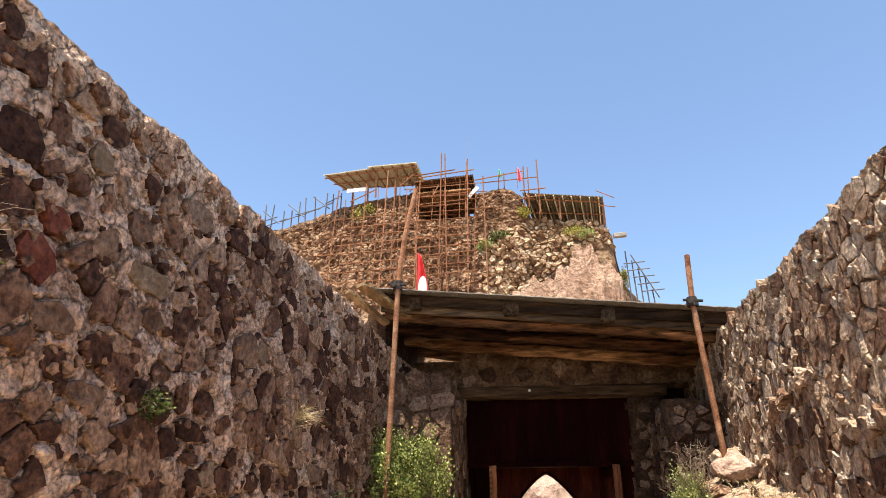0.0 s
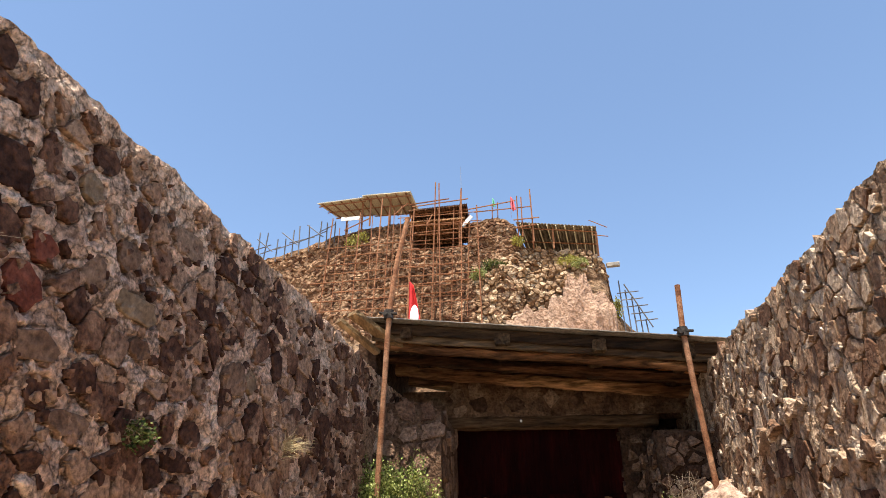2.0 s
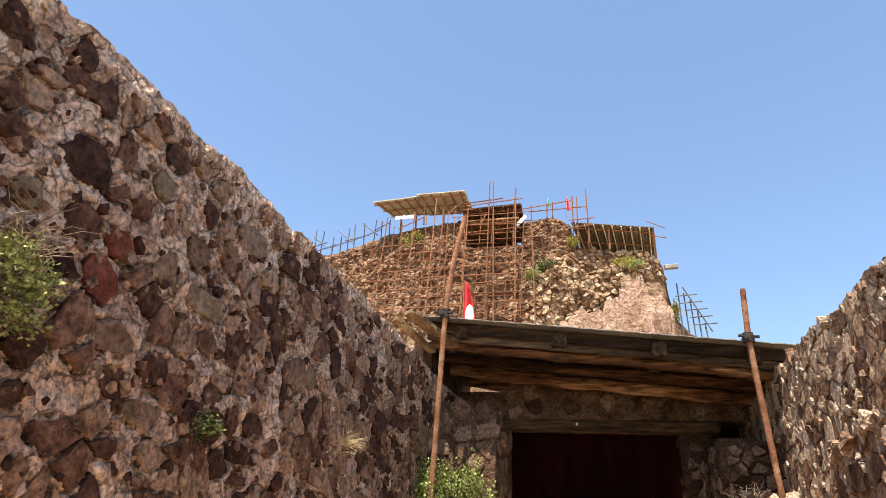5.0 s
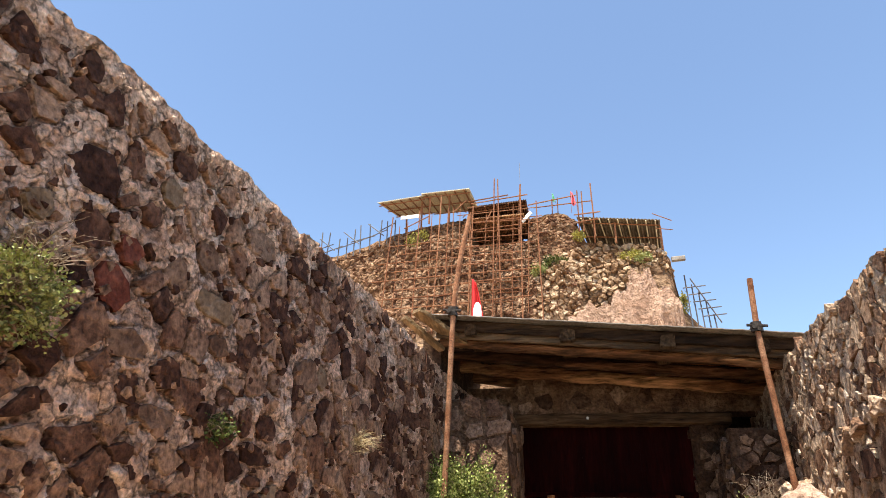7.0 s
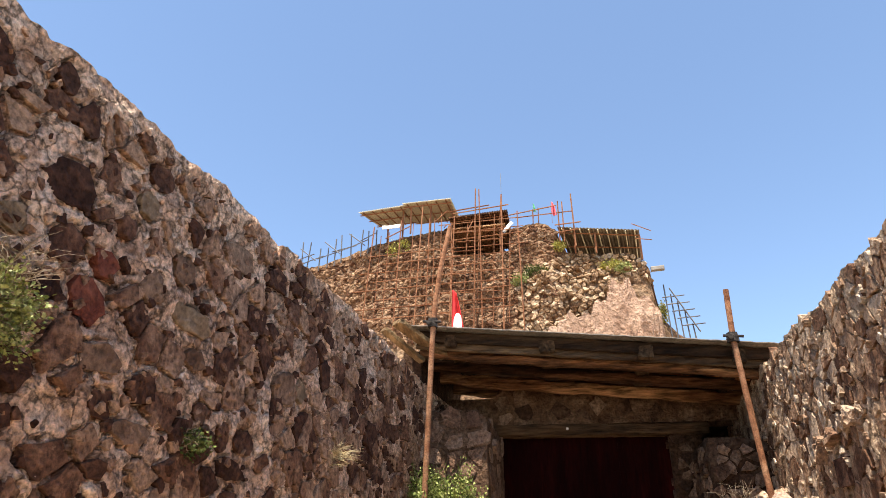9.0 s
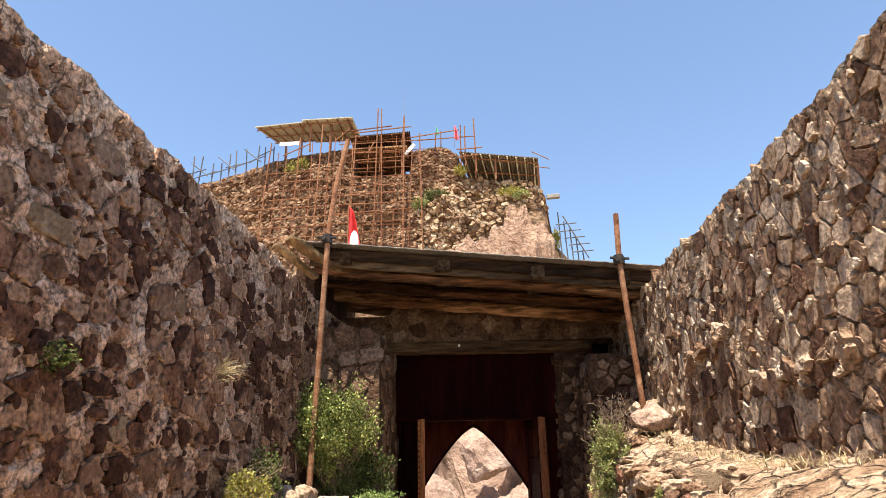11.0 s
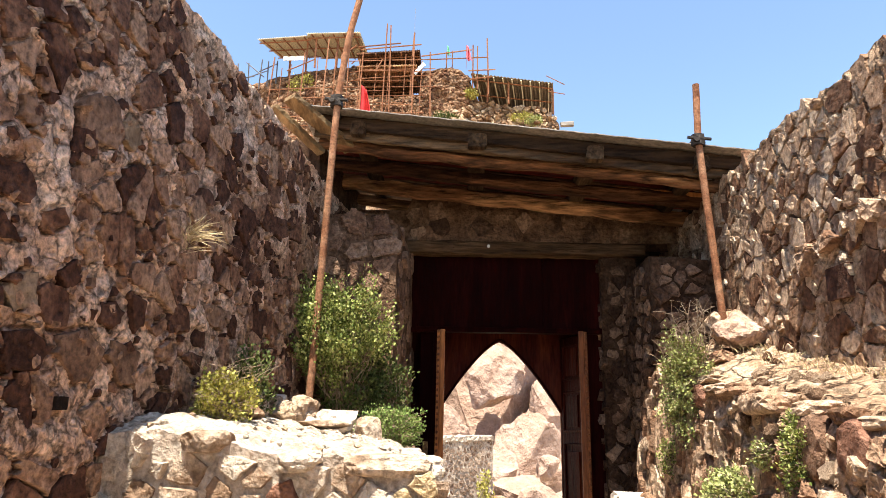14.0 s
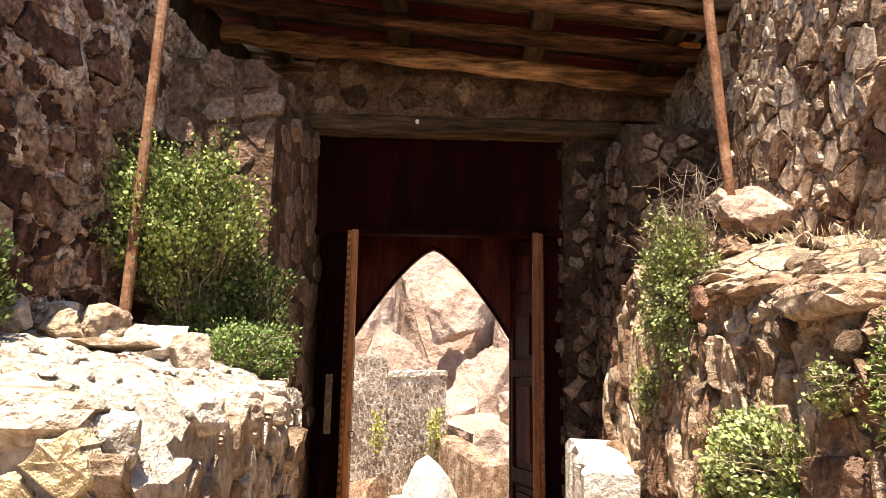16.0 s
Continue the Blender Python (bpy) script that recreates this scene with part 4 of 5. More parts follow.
lfc = [(i * (NB + 1) + j, (i + 1) * (NB + 1) + j, (i + 1) * (NB + 1) + j + 1, i * (NB + 1) + j + 1) for i in range(NA) for j in range(NB)]
piece("ledge_top", lv, lfc, GRAVEL, ledge, "whitish crumbling mortar and gravel")
ab, bc = (LB - LA), (LC - LB)
abl, bcl = math.hypot(ab.x, ab.y), math.hypot(bc.x, bc.y)
abn, bcn = Vector((ab.y, -ab.x, 0)).normalized(), Vector((bc.y, -bc.x, 0)).normalized()
front_face = lambda u, v, d: Vector((LA.x + ab.x * u / abl, LA.y + ab.y * u / abl, v)) + abn * d
side_face = lambda u, v, d: Vector((LB.x + bc.x * u / bcl, LB.y + bc.y * u / bcl, v)) + bcn * d
front_top = lambda u: ledge_top(min(1, u / abl), 0).z
side_top = lambda u: ledge_top(1, min(1, u / bcl)).z
slab("ledge_front", front_face, 0, abl, GZ - 0.05, front_top, 60, 50, 0.25, 0.012, 51, FARMORTAR, ledge)
slab("ledge_side", side_face, 0, bcl, GZ - 0.05, side_top, 90, 50, 0.25, 0.012, 52, FARMORTAR, ledge)
rubble(ledge, front_face, (0, abl + 0.02, GZ, 1.1), (0.15, 0.10), 53, LEDGESTONE, lambda u, v: v < front_top(u) - 0.02, (0.62, 1.02), (0.006, 0.03), 0.95, special=((0.92 * abl, 0.86, YELLOWSTONE), (0.62 * abl, 0.8, REDDISH)))
rubble(ledge, side_face, (0, bcl, GZ, 1.1), (0.16, 0.095), 54, LEDGESTONE, lambda u, v: v < side_top(u) - 0.02, (0.68, 1.02), (0.008, 0.04), 0.97)
rng = random.Random(77)
for i in range(230):
    a, b = rng.random(), rng.random() ** 0.8
    p = ledge_top(a, b)
    s = rng.uniform(0.010, 0.032)
    rock("pebble", (p.x, p.y, p.z + s * 0.2), (s, s * rng.uniform(0.7, 1.4), s * 0.6), i, GRAVEL if i % 3 else PALE, "", parent=ledge, turn=rng.uniform(0, 360), sub=1)
for k, (a, b, sx, sy, sz, tn) in enumerate([(0.86, 0.02, 0.19, 0.10, 0.05, 4), (0.96, 0.04, 0.07, 0.08, 0.06, 30), (0.62, 0.0, 0.10, 0.08, 0.05, 12), (0.97, 0.22, 0.07, 0.10, 0.06, 60),
                                            (0.97, 0.40, 0.07, 0.12, 0.06, 85), (0.94, 0.55, 0.08, 0.09, 0.06, 20), (0.97, 0.68, 0.08, 0.09, 0.07, 50), (0.92, 0.8, 0.10, 0.08, 0.05, 10), (0.97, 0.88, 0.09, 0.10, 0.06, 70), (0.88, 0.95, 0.10, 0.07, 0.05, 5), (0.97, 0.98, 0.07, 0.07, 0.06, 20), (0.35, 0.0, 0.12, 0.08, 0.05, 8)]):
    p = ledge_top(a, b)
    rock("cap_stone", (p.x, p.y, p.z - 0.01), (sx, sy, sz), 300 + k, LEDGESTONE, "", parent=ledge, turn=tn, sub=3, boxy=0.95, cuts=9)


def ledge_z(x, y):
    b = max(0.0, min(1.0, (y + 3.7) / 2.55))
    left, right = LA.lerp(LD, b).x, LB.lerp(LC, b).x
    return ledge_top(max(0.0, min(1.0, (x - left) / (right - left))), b).z


for k, (x, yy, r) in enumerate([(-1.72, -1.75, 0.12), (-1.60, -1.95, 0.075), (-1.74, -2.05, 0.10), (-1.52, -1.72, 0.11), (-1.30, -1.72, 0.13), (-1.66, -1.9, 0.08), (-1.40, -1.9, 0.05), (-1.70, -1.62, 0.09), (-1.9, -2.55, 0.08), (-1.72, -2.42, 0.05), (-1.2, -1.5, 0.08), (-1.55, -2.75, 0.09)]):
    rock("loose_rock", (x, yy, ledge_z(x, yy) + r * 0.4), (r * 1.35, r * 1.15, r * 1.0), 400 + k, (LIMEROCK, PALE, LIMEROCK, PALE, LIMEROCK, PALE)[k % 6], "angular pale rock lying on the stone ledge", turn=k * 47, group="rocks on the ledge", sub=4, rough=0.4, cuts=12)
rock("cube_rock", (-1.03, -2.02, ledge_z(-1.03, -2.02) + 0.06), (0.09, 0.08, 0.10), 421, LEDGESTONE, "blocky pale stone standing on the ledge", turn=25, group="rocks on the ledge", sub=3, boxy=1.0, cuts=6)
rock("flat_rock", (-1.25, -2.12, ledge_z(-1.25, -2.12) + 0.04), (0.22, 0.13, 0.035), 420, LEDGESTONE, "flat tilted pale slab lying on the ledge", turn=15, group="rocks on the ledge")


# ---- right bank ----
def bank_edge(u):
    pts = [(-9, 1.05), (-4.2, 1.16), (-3.0, 1.30), (-2.2, 1.42), (-1.5, 1.62), (-1.1, 1.68), (-0.6, 1.5)]
    for (a, za), (b, zb) in zip(pts, pts[1:]):
        if u <= b:
            return za + (zb - za) * max(0.0, (u - a) / (b - a))
    return pts[-1][1]


def bank_point(u, s):
    e = bank_edge(u)
    prof = [(0.0, 0.84, GZ - 0.05), (0.25, 0.94, 0.3), (0.5, 1.03, e - 0.28), (0.66, 1.07, e - 0.05), (0.76, 1.16, e + 0.03), (1.0, 1.63, e + 0.17)]
    for (a, xa, za), (b, xb, zb) in zip(prof, prof[1:]):
        if s <= b:
            k = (s - a) / (b - a)
            x, z = xa + (xb - xa) * k, za + (zb - za) * k
            break
    lump = 0.045 * sway((u, s * 2, 0), 1.9, 6) + 0.025 * sway((u, s * 2, 0), 6, 6) + 0.014 * sway((u, s * 2, 0), 17, 6)
    return Vector((x - lump * (1 if s < 0.7 else 0.2), u, z + lump * (0.3 if s < 0.7 else 0.7)))


bank = thing("rubble_bank", "steep bank of broken stone and earth along the wall foot", "bank", "", "structure")
BU, BS = 260, 60
bv = [bank_point(-8.6 + 8.1 * i / BU, j / BS) for i in range(BU + 1) for j in range(BS + 1)]
bf = [(i * (BS + 1) + j, i * (BS + 1) + j + 1, (i + 1) * (BS + 1) + j + 1, (i + 1) * (BS + 1) + j) for i in range(BU) for j in range(BS)]
piece("bank_earth", bv, bf, BANK, bank, "crumbling ochre earth")
piece("bank_end", [bank_point(-0.5, j / BS) for j in range(BS + 1)] + [(1.63, -0.5, GZ)], [tuple(range(BS + 1)) + (BS + 1,)], BANK, bank)
shapes = []
for k in range(14):
    tmp = rock_shape((1, 1, 1), 600 + k, 2, 0.3, 14, boxy=0.7 * (k % 2))
    me = bpy.data.meshes.new("bank_stone")
    tmp.to_mesh(me)
    tmp.free()
    me.materials.append(BANKSTONE if k % 4 else PALE)
    shapes.append(me)
rng = random.Random(91)
for i in range(95):
    u, s = rng.uniform(-4.6, -0.6), rng.choice((rng.uniform(0.12, 0.6), rng.uniform(0.12, 0.6), rng.uniform(0.72, 0.98)))
    p = bank_point(u, s)
    q = rng.uniform(0.025, 0.07) * (1.5 if rng.random() < 0.15 else 1)
    ob = new("bank_stone", shapes[i % 14])
    ob.parent = bank
    ob.matrix_basis = Matrix.LocRotScale(p, Euler((rng.uniform(-0.4, 0.4), rng.uniform(-0.4, 0.4), rng.uniform(0, 6.3))), (q * 0.6, q * rng.uniform(0.9, 1.7), q * rng.uniform(0.5, 1.0)))
for k, (u, s, sx, sy, sz, tip) in enumerate([(-2.85, 0.66, 0.13, 0.27, 0.065, 0), (-3.27, 0.57, 0.10, 0.15, 0.17, 8), (-2.3, 0.68, 0.11, 0.17, 0.06, -4), (-3.6, 0.6, 0.10, 0.13, 0.13, 5), (-2.6, 0.46, 0.07, 0.08, 0.17, 20),
                                             (-2.95, 0.42, 0.08, 0.2, 0.09, -8), (-2.25, 0.36, 0.07, 0.08, 0.2, 12), (-1.9, 0.6, 0.09, 0.13, 0.09, 0), (-3.55, 0.38, 0.09, 0.17, 0.13, 4), (-1.5, 0.66, 0.11, 0.13, 0.07, 0), (-2.45, 0.22, 0.09, 0.15, 0.13, 6), (-4.2, 0.6, 0.12, 0.18, 0.1, 3)]):
    p = bank_point(u, s)
    big = rock("large_stone", (0, 0, 0), (sx, sy, sz), 700 + k, (BANKSTONE, BROWNSTONE, PALE, REDDISH)[k % 4], "", parent=bank, sub=3, boxy=1.0, cuts=6, rough=0.2)
    big.matrix_basis = pose(p.x + 0.03, p.y, p.z, tip, 0, rng.uniform(-10, 10))
bank_face = lambda u, v, d: bank_point(u, min(0.7, v / 1.7)) + Vector((-d, 0, 0.25 * d))
rubble(bank, bank_face, (-4.7, -0.65, 0.22, 1.12), (0.16, 0.15), 93, BANKSTONE, shrink=(0.55, 1.02), relief=(0.008, 0.04), keep=0.9, name="face_stone")
rng = random.Random(94)
for k in range(13):
    u = -4.7 + 0.25 * k + rng.uniform(-0.04, 0.04)
    p = bank_point(u, 0.69)
    rock("coping_slab", (p.x + 0.02, p.y, p.z), (rng.uniform(0.10, 0.14), rng.uniform(0.13, 0.2), rng.uniform(0.03, 0.05)), 840 + k, PALE if k % 3 else BANKSTONE, "", parent=bank, turn=rng.uniform(-12, 12), sub=3, boxy=1.0, cuts=8)
for k, (x, yy, z, sx, sy, sz, tn) in enumerate([(1.46, -1.66, 1.83, 0.25, 0.16, 0.15, 25), (1.34, -1.48, 1.93, 0.07, 0.07, 0.09, 50), (1.50, -1.43, 1.97, 0.12, 0.08, 0.08, 80), (1.28, -1.76, 1.66, 0.13, 0.12, 0.07, 5)]):
    rock("wedge_rock", (x, yy, z - 0.03), (sx, sy, sz), 800 + k, BANKSTONE if k else ROSEROCK, "pale pinkish rock wedging the pole foot", turn=tn, group="rocks at the pole foot", sub=4, rough=0.4, cuts=11)
tagged(piece("fallen_slab", *timber((0.73, -1.66, 0.46), (0.80, -0.92, 0.52), 0.25, 0.36, 82, 0.035, 14), LIMEROCK), "pale fallen stone block lying below the bank", "rock")
for k, (x, yy, z, r) in enumerate([(0.93, -1.1, 0.62, 0.13), (0.96, -1.45, 0.6, 0.12), (0.9, -0.8, 0.6, 0.1)]):
    rock("fallen_rock", (x, yy, z), (r, r * 1.3, r * 0.9), 826 + k, PALE, "broken pale rock fallen at the bank foot", turn=k * 40, group="fallen rocks", sub=3, rough=0.35, boxy=0.5)
rock("fallen_slab", (0.86, -1.3, -0.02), (0.25, 0.5, 0.42), 821, PALE, "broken stone block under the bank", turn=10, sub=3, boxy=1.0)


# ---- beyond the gate ----
def far_wall(name, a, b, za, zb, thick, seed, label):
    a, b = Vector((*a, 0)), Vector((*b, 0))
    d = b - a
    ln = d.length
    nrm = Vector((d.y, -d.x, 0)).normalized()
    face = lambda u, v, o: a + d * (u / ln) + nrm * o + Vector((0, 0, v))
    top = lambda u: za + (zb - za) * u / ln + 0.03 * sway((u, 0, 0), 3, seed)
    ob = slab(name, face, 0, ln, GZ - 1.0, top, 50, 40, thick, 0.012, seed, FARMORTAR, None, "structure", label, "wall")
    rubble(ob, face, (0, ln, GZ - 0.7, max(za, zb)), (0.07, 0.13), seed, FARSTONE, lambda u, v: v < top(u) - 0.03, (0.5, 0.85), (0.004, 0.016))
    return ob


far_wall("wall_far_1", (-2.3, 5.8), (-0.86, 6.58), 1.28, 1.26, 0.5, 61, "sunlit stone wall beyond the gate")
low_wall = far_wall("wall_far_2", (-0.86, 6.6), (0.13, 7.2), 0.93, 0.96, 0.6, 62, "lower stone wall with a pale plastered top")
cap = Vector((0.518, -0.855, 0))
piece("plaster_cap", *timber(Vector((-0.86, 6.6, 0.95)) - cap * 0.25, Vector((0.14, 7.2, 0.99)) - cap * 0.25, 0.56, 0.09, 6, 0.03, 24), GRAVEL, low_wall, "whitewashed plaster along the wall top")
for k, (x, yy, z, sx, sy, sz) in enumerate([(-3.6, 17.5, 1.6, 3.4, 2.4, 4.6), (0.2, 19.5, 2.4, 2.7, 2.4, 4.6), (3.4, 18.0, 0.8, 2.6, 2.0, 3.6), (-0.9, 13.4, 0.6, 0.9, 0.8, 1.5), (2.2, 15.6, 1.5, 0.9, 0.9, 1.3), (0.5, 16.4, 3.0, 1.2, 0.9, 1.6), (-1.6, 15.2, 0.3, 1.5, 1.4, 2.3), (1.5, 15.0, -0.3, 1.25, 1.2, 2.2), (2.7, 13.2, -0.6, 1.1, 1.0, 1.7), (0.35, 12.6, -0.7, 1.0, 1.0, 1.5)]):
    rock("cliff_rock", (x, yy, z), (sx, sy, sz), 900 + k, CLIFF, "huge tan weathered rock face beyond the gate", "cliff", k * 31, "cliff rocks", 5, 0.22, kind="structure", boxy=0.25)
for k, (x, yy, z, s) in enumerate([(1.0, 9.6, -0.1, 0.42), (1.55, 10.4, 0.25, 0.40), (0.75, 8.6, -0.5, 0.5), (1.35, 8.8, -0.45, 0.42), (1.9, 11.5, 0.1, 0.6), (1.75, 9.4, -0.35, 0.4), (0.5, 10.6, 0.1, 0.5)]):
    rock("boulder", (x, yy, z), (s, s, s * 0.85), 930 + k, CLIFF, "rounded tan boulder on the slope beyond the gate", turn=k * 55, group="boulders beyond the gate", sub=3)
for k, (x, yy, z, s) in enumerate([(1.15, 5.6, -0.85, 0.45), (1.3, 6.8, -0.62, 0.6), (0.55, 8.1, -0.2, 0.75), (1.05, 7.6, -0.3, 0.55), (1.0, 6.2, -0.75, 0.4)]):
    rock("boulder", (x, yy, z), (s, s * 0.9, s * 0.8), 960 + k, PALE if k < 1 else CLIFF, "broken pale rock on the slope beyond the gate", turn=k * 71, group="boulders beyond the gate", sub=3, boxy=0.4)
rock("boulder", (-0.12, 4.8, -0.8), (0.85, 0.6, 0.78), 950, LIMEROCK, "bright pale boulder just beyond the gate", turn=20, group="boulders beyond the gate", sub=3)
rock("boulder", (-0.95, 5.5, -0.85), (0.5, 0.45, 0.55), 951, STONE_R, "brown boulder just beyond the gate", turn=70, group="boulders beyond the gate", sub=3)
piece("parapet", *timber((0.10, 6.9, -0.55), (0.80, 4.7, -0.72), 0.42, 1.06, 9, 0.05, 24), PALE)
tagged(bpy.data.objects["parapet"], "low sunlit stone parapet beyond the gate", "parapet", "", "structure")
bush("shrub", (-0.05, 6.5, 0.0), (0.12, 0.12, 0.45), 70, LEAF_Y, "small dry green shrub against the far wall", 10, 40, 10, 0.05)
bush("shrub", (-0.95, 6.2, 0.05), (0.10, 0.10, 0.3), 71, LEAF_Y, "small dry green shrub against the far wall", 10, 26, 10, 0.05)


# ---- castle hill ----
PROFILE = [(-34, 18), (-26, 21.5), (-19.5, 23.3), (-17.3, 23.8), (-15.0, 24.5), (-13.0, 25.2), (-8.0, 25.3), (-7.7, 24.9), (-3.8, 24.7), (-3.2, 25.0), (-1.6, 25.35), (-0.4, 24.6),
           (0.3, 22.7), (2.5, 22.5), (4.4, 22.3), (5.3, 21.6), (5.7, 20.9), (6.05, 18.0), (6.9, 16.7), (9.0, 16.1), (12, 13.5), (22, 6)]


def hill_top(x):
    for (a, za), (b, zb) in zip(PROFILE, PROFILE[1:]):
        if x <= b:
            return za + (zb - za) * max(0.0, (x - a) / (b - a))
    return PROFILE[-1][1]


def in_recess(x, z):
    return -7.7 < x < -3.7 and 22.6 + 0.35 * (x + 5.7) ** 2 * 0.3 < z


def in_cone(x, z):
    return x > 0.5 and z < 20.6 - 0.95 * abs(x - 4.7) ** 1.15


def hill_depth(x, z):
    t = hill_top(x)
    y = 35 - 0.32 * max(0.0, t - z) + 0.55 * sway((x, z, 0), 0.28, 3) + 0.22 * sway((x, z, 0), 1.1, 3) + 0.09 * sway((x, z, 0), 3.1, 3)
    y += 0.9 * max(0.0, min(1.0, (-9 - x) / 6)) + 1.2 * max(0.0, min(1, (x - 5.5) / 2))
    if in_recess(x, z):
        y += 2.6
    return y


NX, NZ = 240, 90
hv = []
for i in range(NX + 1):
    x = -34 + 56 * i / NX
    t = hill_top(x) + 0.12 * sway((x, 0, 0), 1.3, 3) + 0.1 * sway((x, 0, 0), 4, 3)
    for j in range(NZ + 1):
        z = GZ - 1 + (t - GZ + 1) * (j / NZ) ** 0.6
        hv.append((x, hill_depth(x, z), z))
    for k in range(1, 4):
        hv.append((x, hill_depth(x, t) + 5 * k, t - 0.25 * k + 0.3 * sway((x, k, 0), 0.5, 1)))
    hv.append((x, 62, GZ - 1))
R = NZ + 5
hf = [(i * R + j, (i + 1) * R + j, (i + 1) * R + j + 1, i * R + j + 1) for i in range(NX) for j in range(R - 1)]
hill = piece("castle_hill", hv, hf, HILL)
tagged(hill, "steep ruined castle hill of eroded brown rubble", "hill", "", "structure")
hill_face = lambda u, v, d: Vector((u, hill_depth(u, v) - d, v))
rubble(hill, hill_face, (-21, 0.0, 15.5, 25.4), (0.42, 0.14), 101, HILLSTONE, lambda u, v: v < hill_top(u) - 0.1 and not in_recess(u, v), (0.8, 1.06), (0.02, 0.12), 0.95, lambda u, v: False, "masonry_stone")
rubble(hill, hill_face, (-3.2, 8.5, 15, 22.8), (0.55, 0.24), 102, HILLPALE, lambda u, v: v < hill_top(u) - 0.1 and not in_cone(u, v) and v < 23.2 - 0.35 * max(0, -u) - (0 if u > 0 else 1.2), (0.7, 1.05), (0.04, 0.3), 0.92, lambda u, v: False, "bleached_rock")
rock("outcrop", (2.0, 30.6, 7.9), (4.4, 3.2, 9.7), 113, CONE, "smooth tan hump of bare rock below the castle", "outcrop", 10, "", 6, 0.55, kind="structure", cuts=4)
rock("outcrop", (3.1, 30.5, 8.7), (3.1, 2.8, 9.4), 117, CONE, "sloping tan rock shoulder below the castle", "outcrop", 25, "", 6, 0.5, kind="structure", cuts=4)
rock("outcrop", (4.0, 31.2, 10.4), (2.3, 2.6, 8.9), 111, CONE, "smooth tan rock buttress below the castle", "outcrop", 40, "", 6, 0.5, kind="structure", cuts=4)
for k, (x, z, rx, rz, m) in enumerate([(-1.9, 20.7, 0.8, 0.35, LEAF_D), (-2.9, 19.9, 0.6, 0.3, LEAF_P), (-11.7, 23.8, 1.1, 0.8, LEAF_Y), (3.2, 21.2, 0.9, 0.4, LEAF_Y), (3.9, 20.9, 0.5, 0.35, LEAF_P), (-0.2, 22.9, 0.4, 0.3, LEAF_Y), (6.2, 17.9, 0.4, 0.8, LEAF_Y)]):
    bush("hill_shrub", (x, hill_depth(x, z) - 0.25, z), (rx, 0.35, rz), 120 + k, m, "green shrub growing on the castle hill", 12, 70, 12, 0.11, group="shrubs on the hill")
rng = random.Random(8)


def scaffold(name, label, poles, mat, group="scaffolding"):
    ob = thing(name, label, "scaffold", group)
    for a, b, r in poles:
        piece("pole", *tube(line(a, b, 3), r, 6), mat, ob)
    return ob


poles = []
for x in (-13.6, -11.55, -9.95, -9.4, -7.55, -6.0, -5.75, -4.1, -3.0):
    z1 = {-6.0: 28.0, -5.75: 27.9, -9.95: 27.0, -4.1: 27.1, -13.6: 25.4}.get(x, 25.8)
    y0 = hill_depth(x, 17) - 0.5
    poles.append(((x + rng.uniform(0.1, 0.5), y0 - 0.6, 15.5), (x, 33.9, z1), 0.047))
for j in range(11):
    z = 17.2 + 0.78 * j
    y = 33.8 - 0.3 * max(0, 25 - z)
    x0, x1 = (-13.8 + rng.uniform(-0.6, 1.5), -3.1 + rng.uniform(-1, 0.8)) if j < 8 else (-8.3, -2.6)
    mid = rng.uniform(-9, -7)
    poles.append(((x0, y, z - 0.15), (mid + 0.6, y, z + rng.uniform(-0.05, 0.15)), 0.036))
    poles.append(((mid, y, z + 0.05), (x1, y, z + rng.uniform(0.1, 0.35)), 0.036))
for x, z, dx in ((-8.9, 25.3, 0.9), (-12.6, 24.2, 1.8), (-6.6, 24.2, 0.4), (-4.4, 18.0, 1.2)):
    poles.append(((x, 33.6, z), (x + dx, 33.8, z + 1.0), 0.045))
poles += [((-7.7, 33.9, 26.0), (-3.6, 33.9, 26.4), 0.05), ((-7.9, 33.9, 26.2), (-5.0, 33.9, 26.5), 0.05), ((-3.6, 33.9, 25.5), (-0.2, 33.9, 26.0), 0.05), ((-3.4, 33.8, 17.6), (-4.6, 33.0, 15.8), 0.06)]
scaffold("scaffold", "rusty pipe scaffolding up the castle face", poles, RUST)
poles = []
for k in range(5):
    x = -7.6 + 1.0 * k + rng.uniform(-0.12, 0.12)
    poles.append(((x + rng.uniform(-0.2, 0.2), 32.2, 16.5), (x, 33.7, 25.2 + rng.uniform(-0.6, 0.5)), 0.032))
for k in range(9):
    z = 17.4 + 0.85 * k
    y = 32.2 + 0.17 * (z - 16.5)
    x = rng.uniform(-8.2, -7.4)
    poles.append(((x, y, z), (x + rng.uniform(2.5, 4.4), y, z + rng.uniform(-0.1, 0.2)), 0.03))
for x in (-13.0, -12.4, -10.6, -9.0, -8.5):
    poles.append(((x + 0.2, 32.6, 17.0), (x, 33.8, 25.0 + rng.uniform(-0.5, 1.6)), 0.03))
scaffold("scaffold", "close grid of rusty pipes before the broken masonry", poles, RUST)

poles = []
for k in range(11):
    x = -20.2 + 0.66 * k + rng.uniform(-0.15, 0.15)
    z = hill_top(x)
    poles.append(((x, 34.9, z - 1.0), (x + rng.uniform(-0.15, 0.15), 34.9, z + rng.uniform(0.6, 2.0)), 0.045))
for k in range(6):
    x = -20.4 + 1.1 * k
    z = hill_top(x) + rng.uniform(0.1, 0.7)
    poles.append(((x, 34.8, z - 0.2), (x + rng.uniform(1.2, 2.2), 34.8, z + rng.uniform(0.1, 0.6)), 0.042))
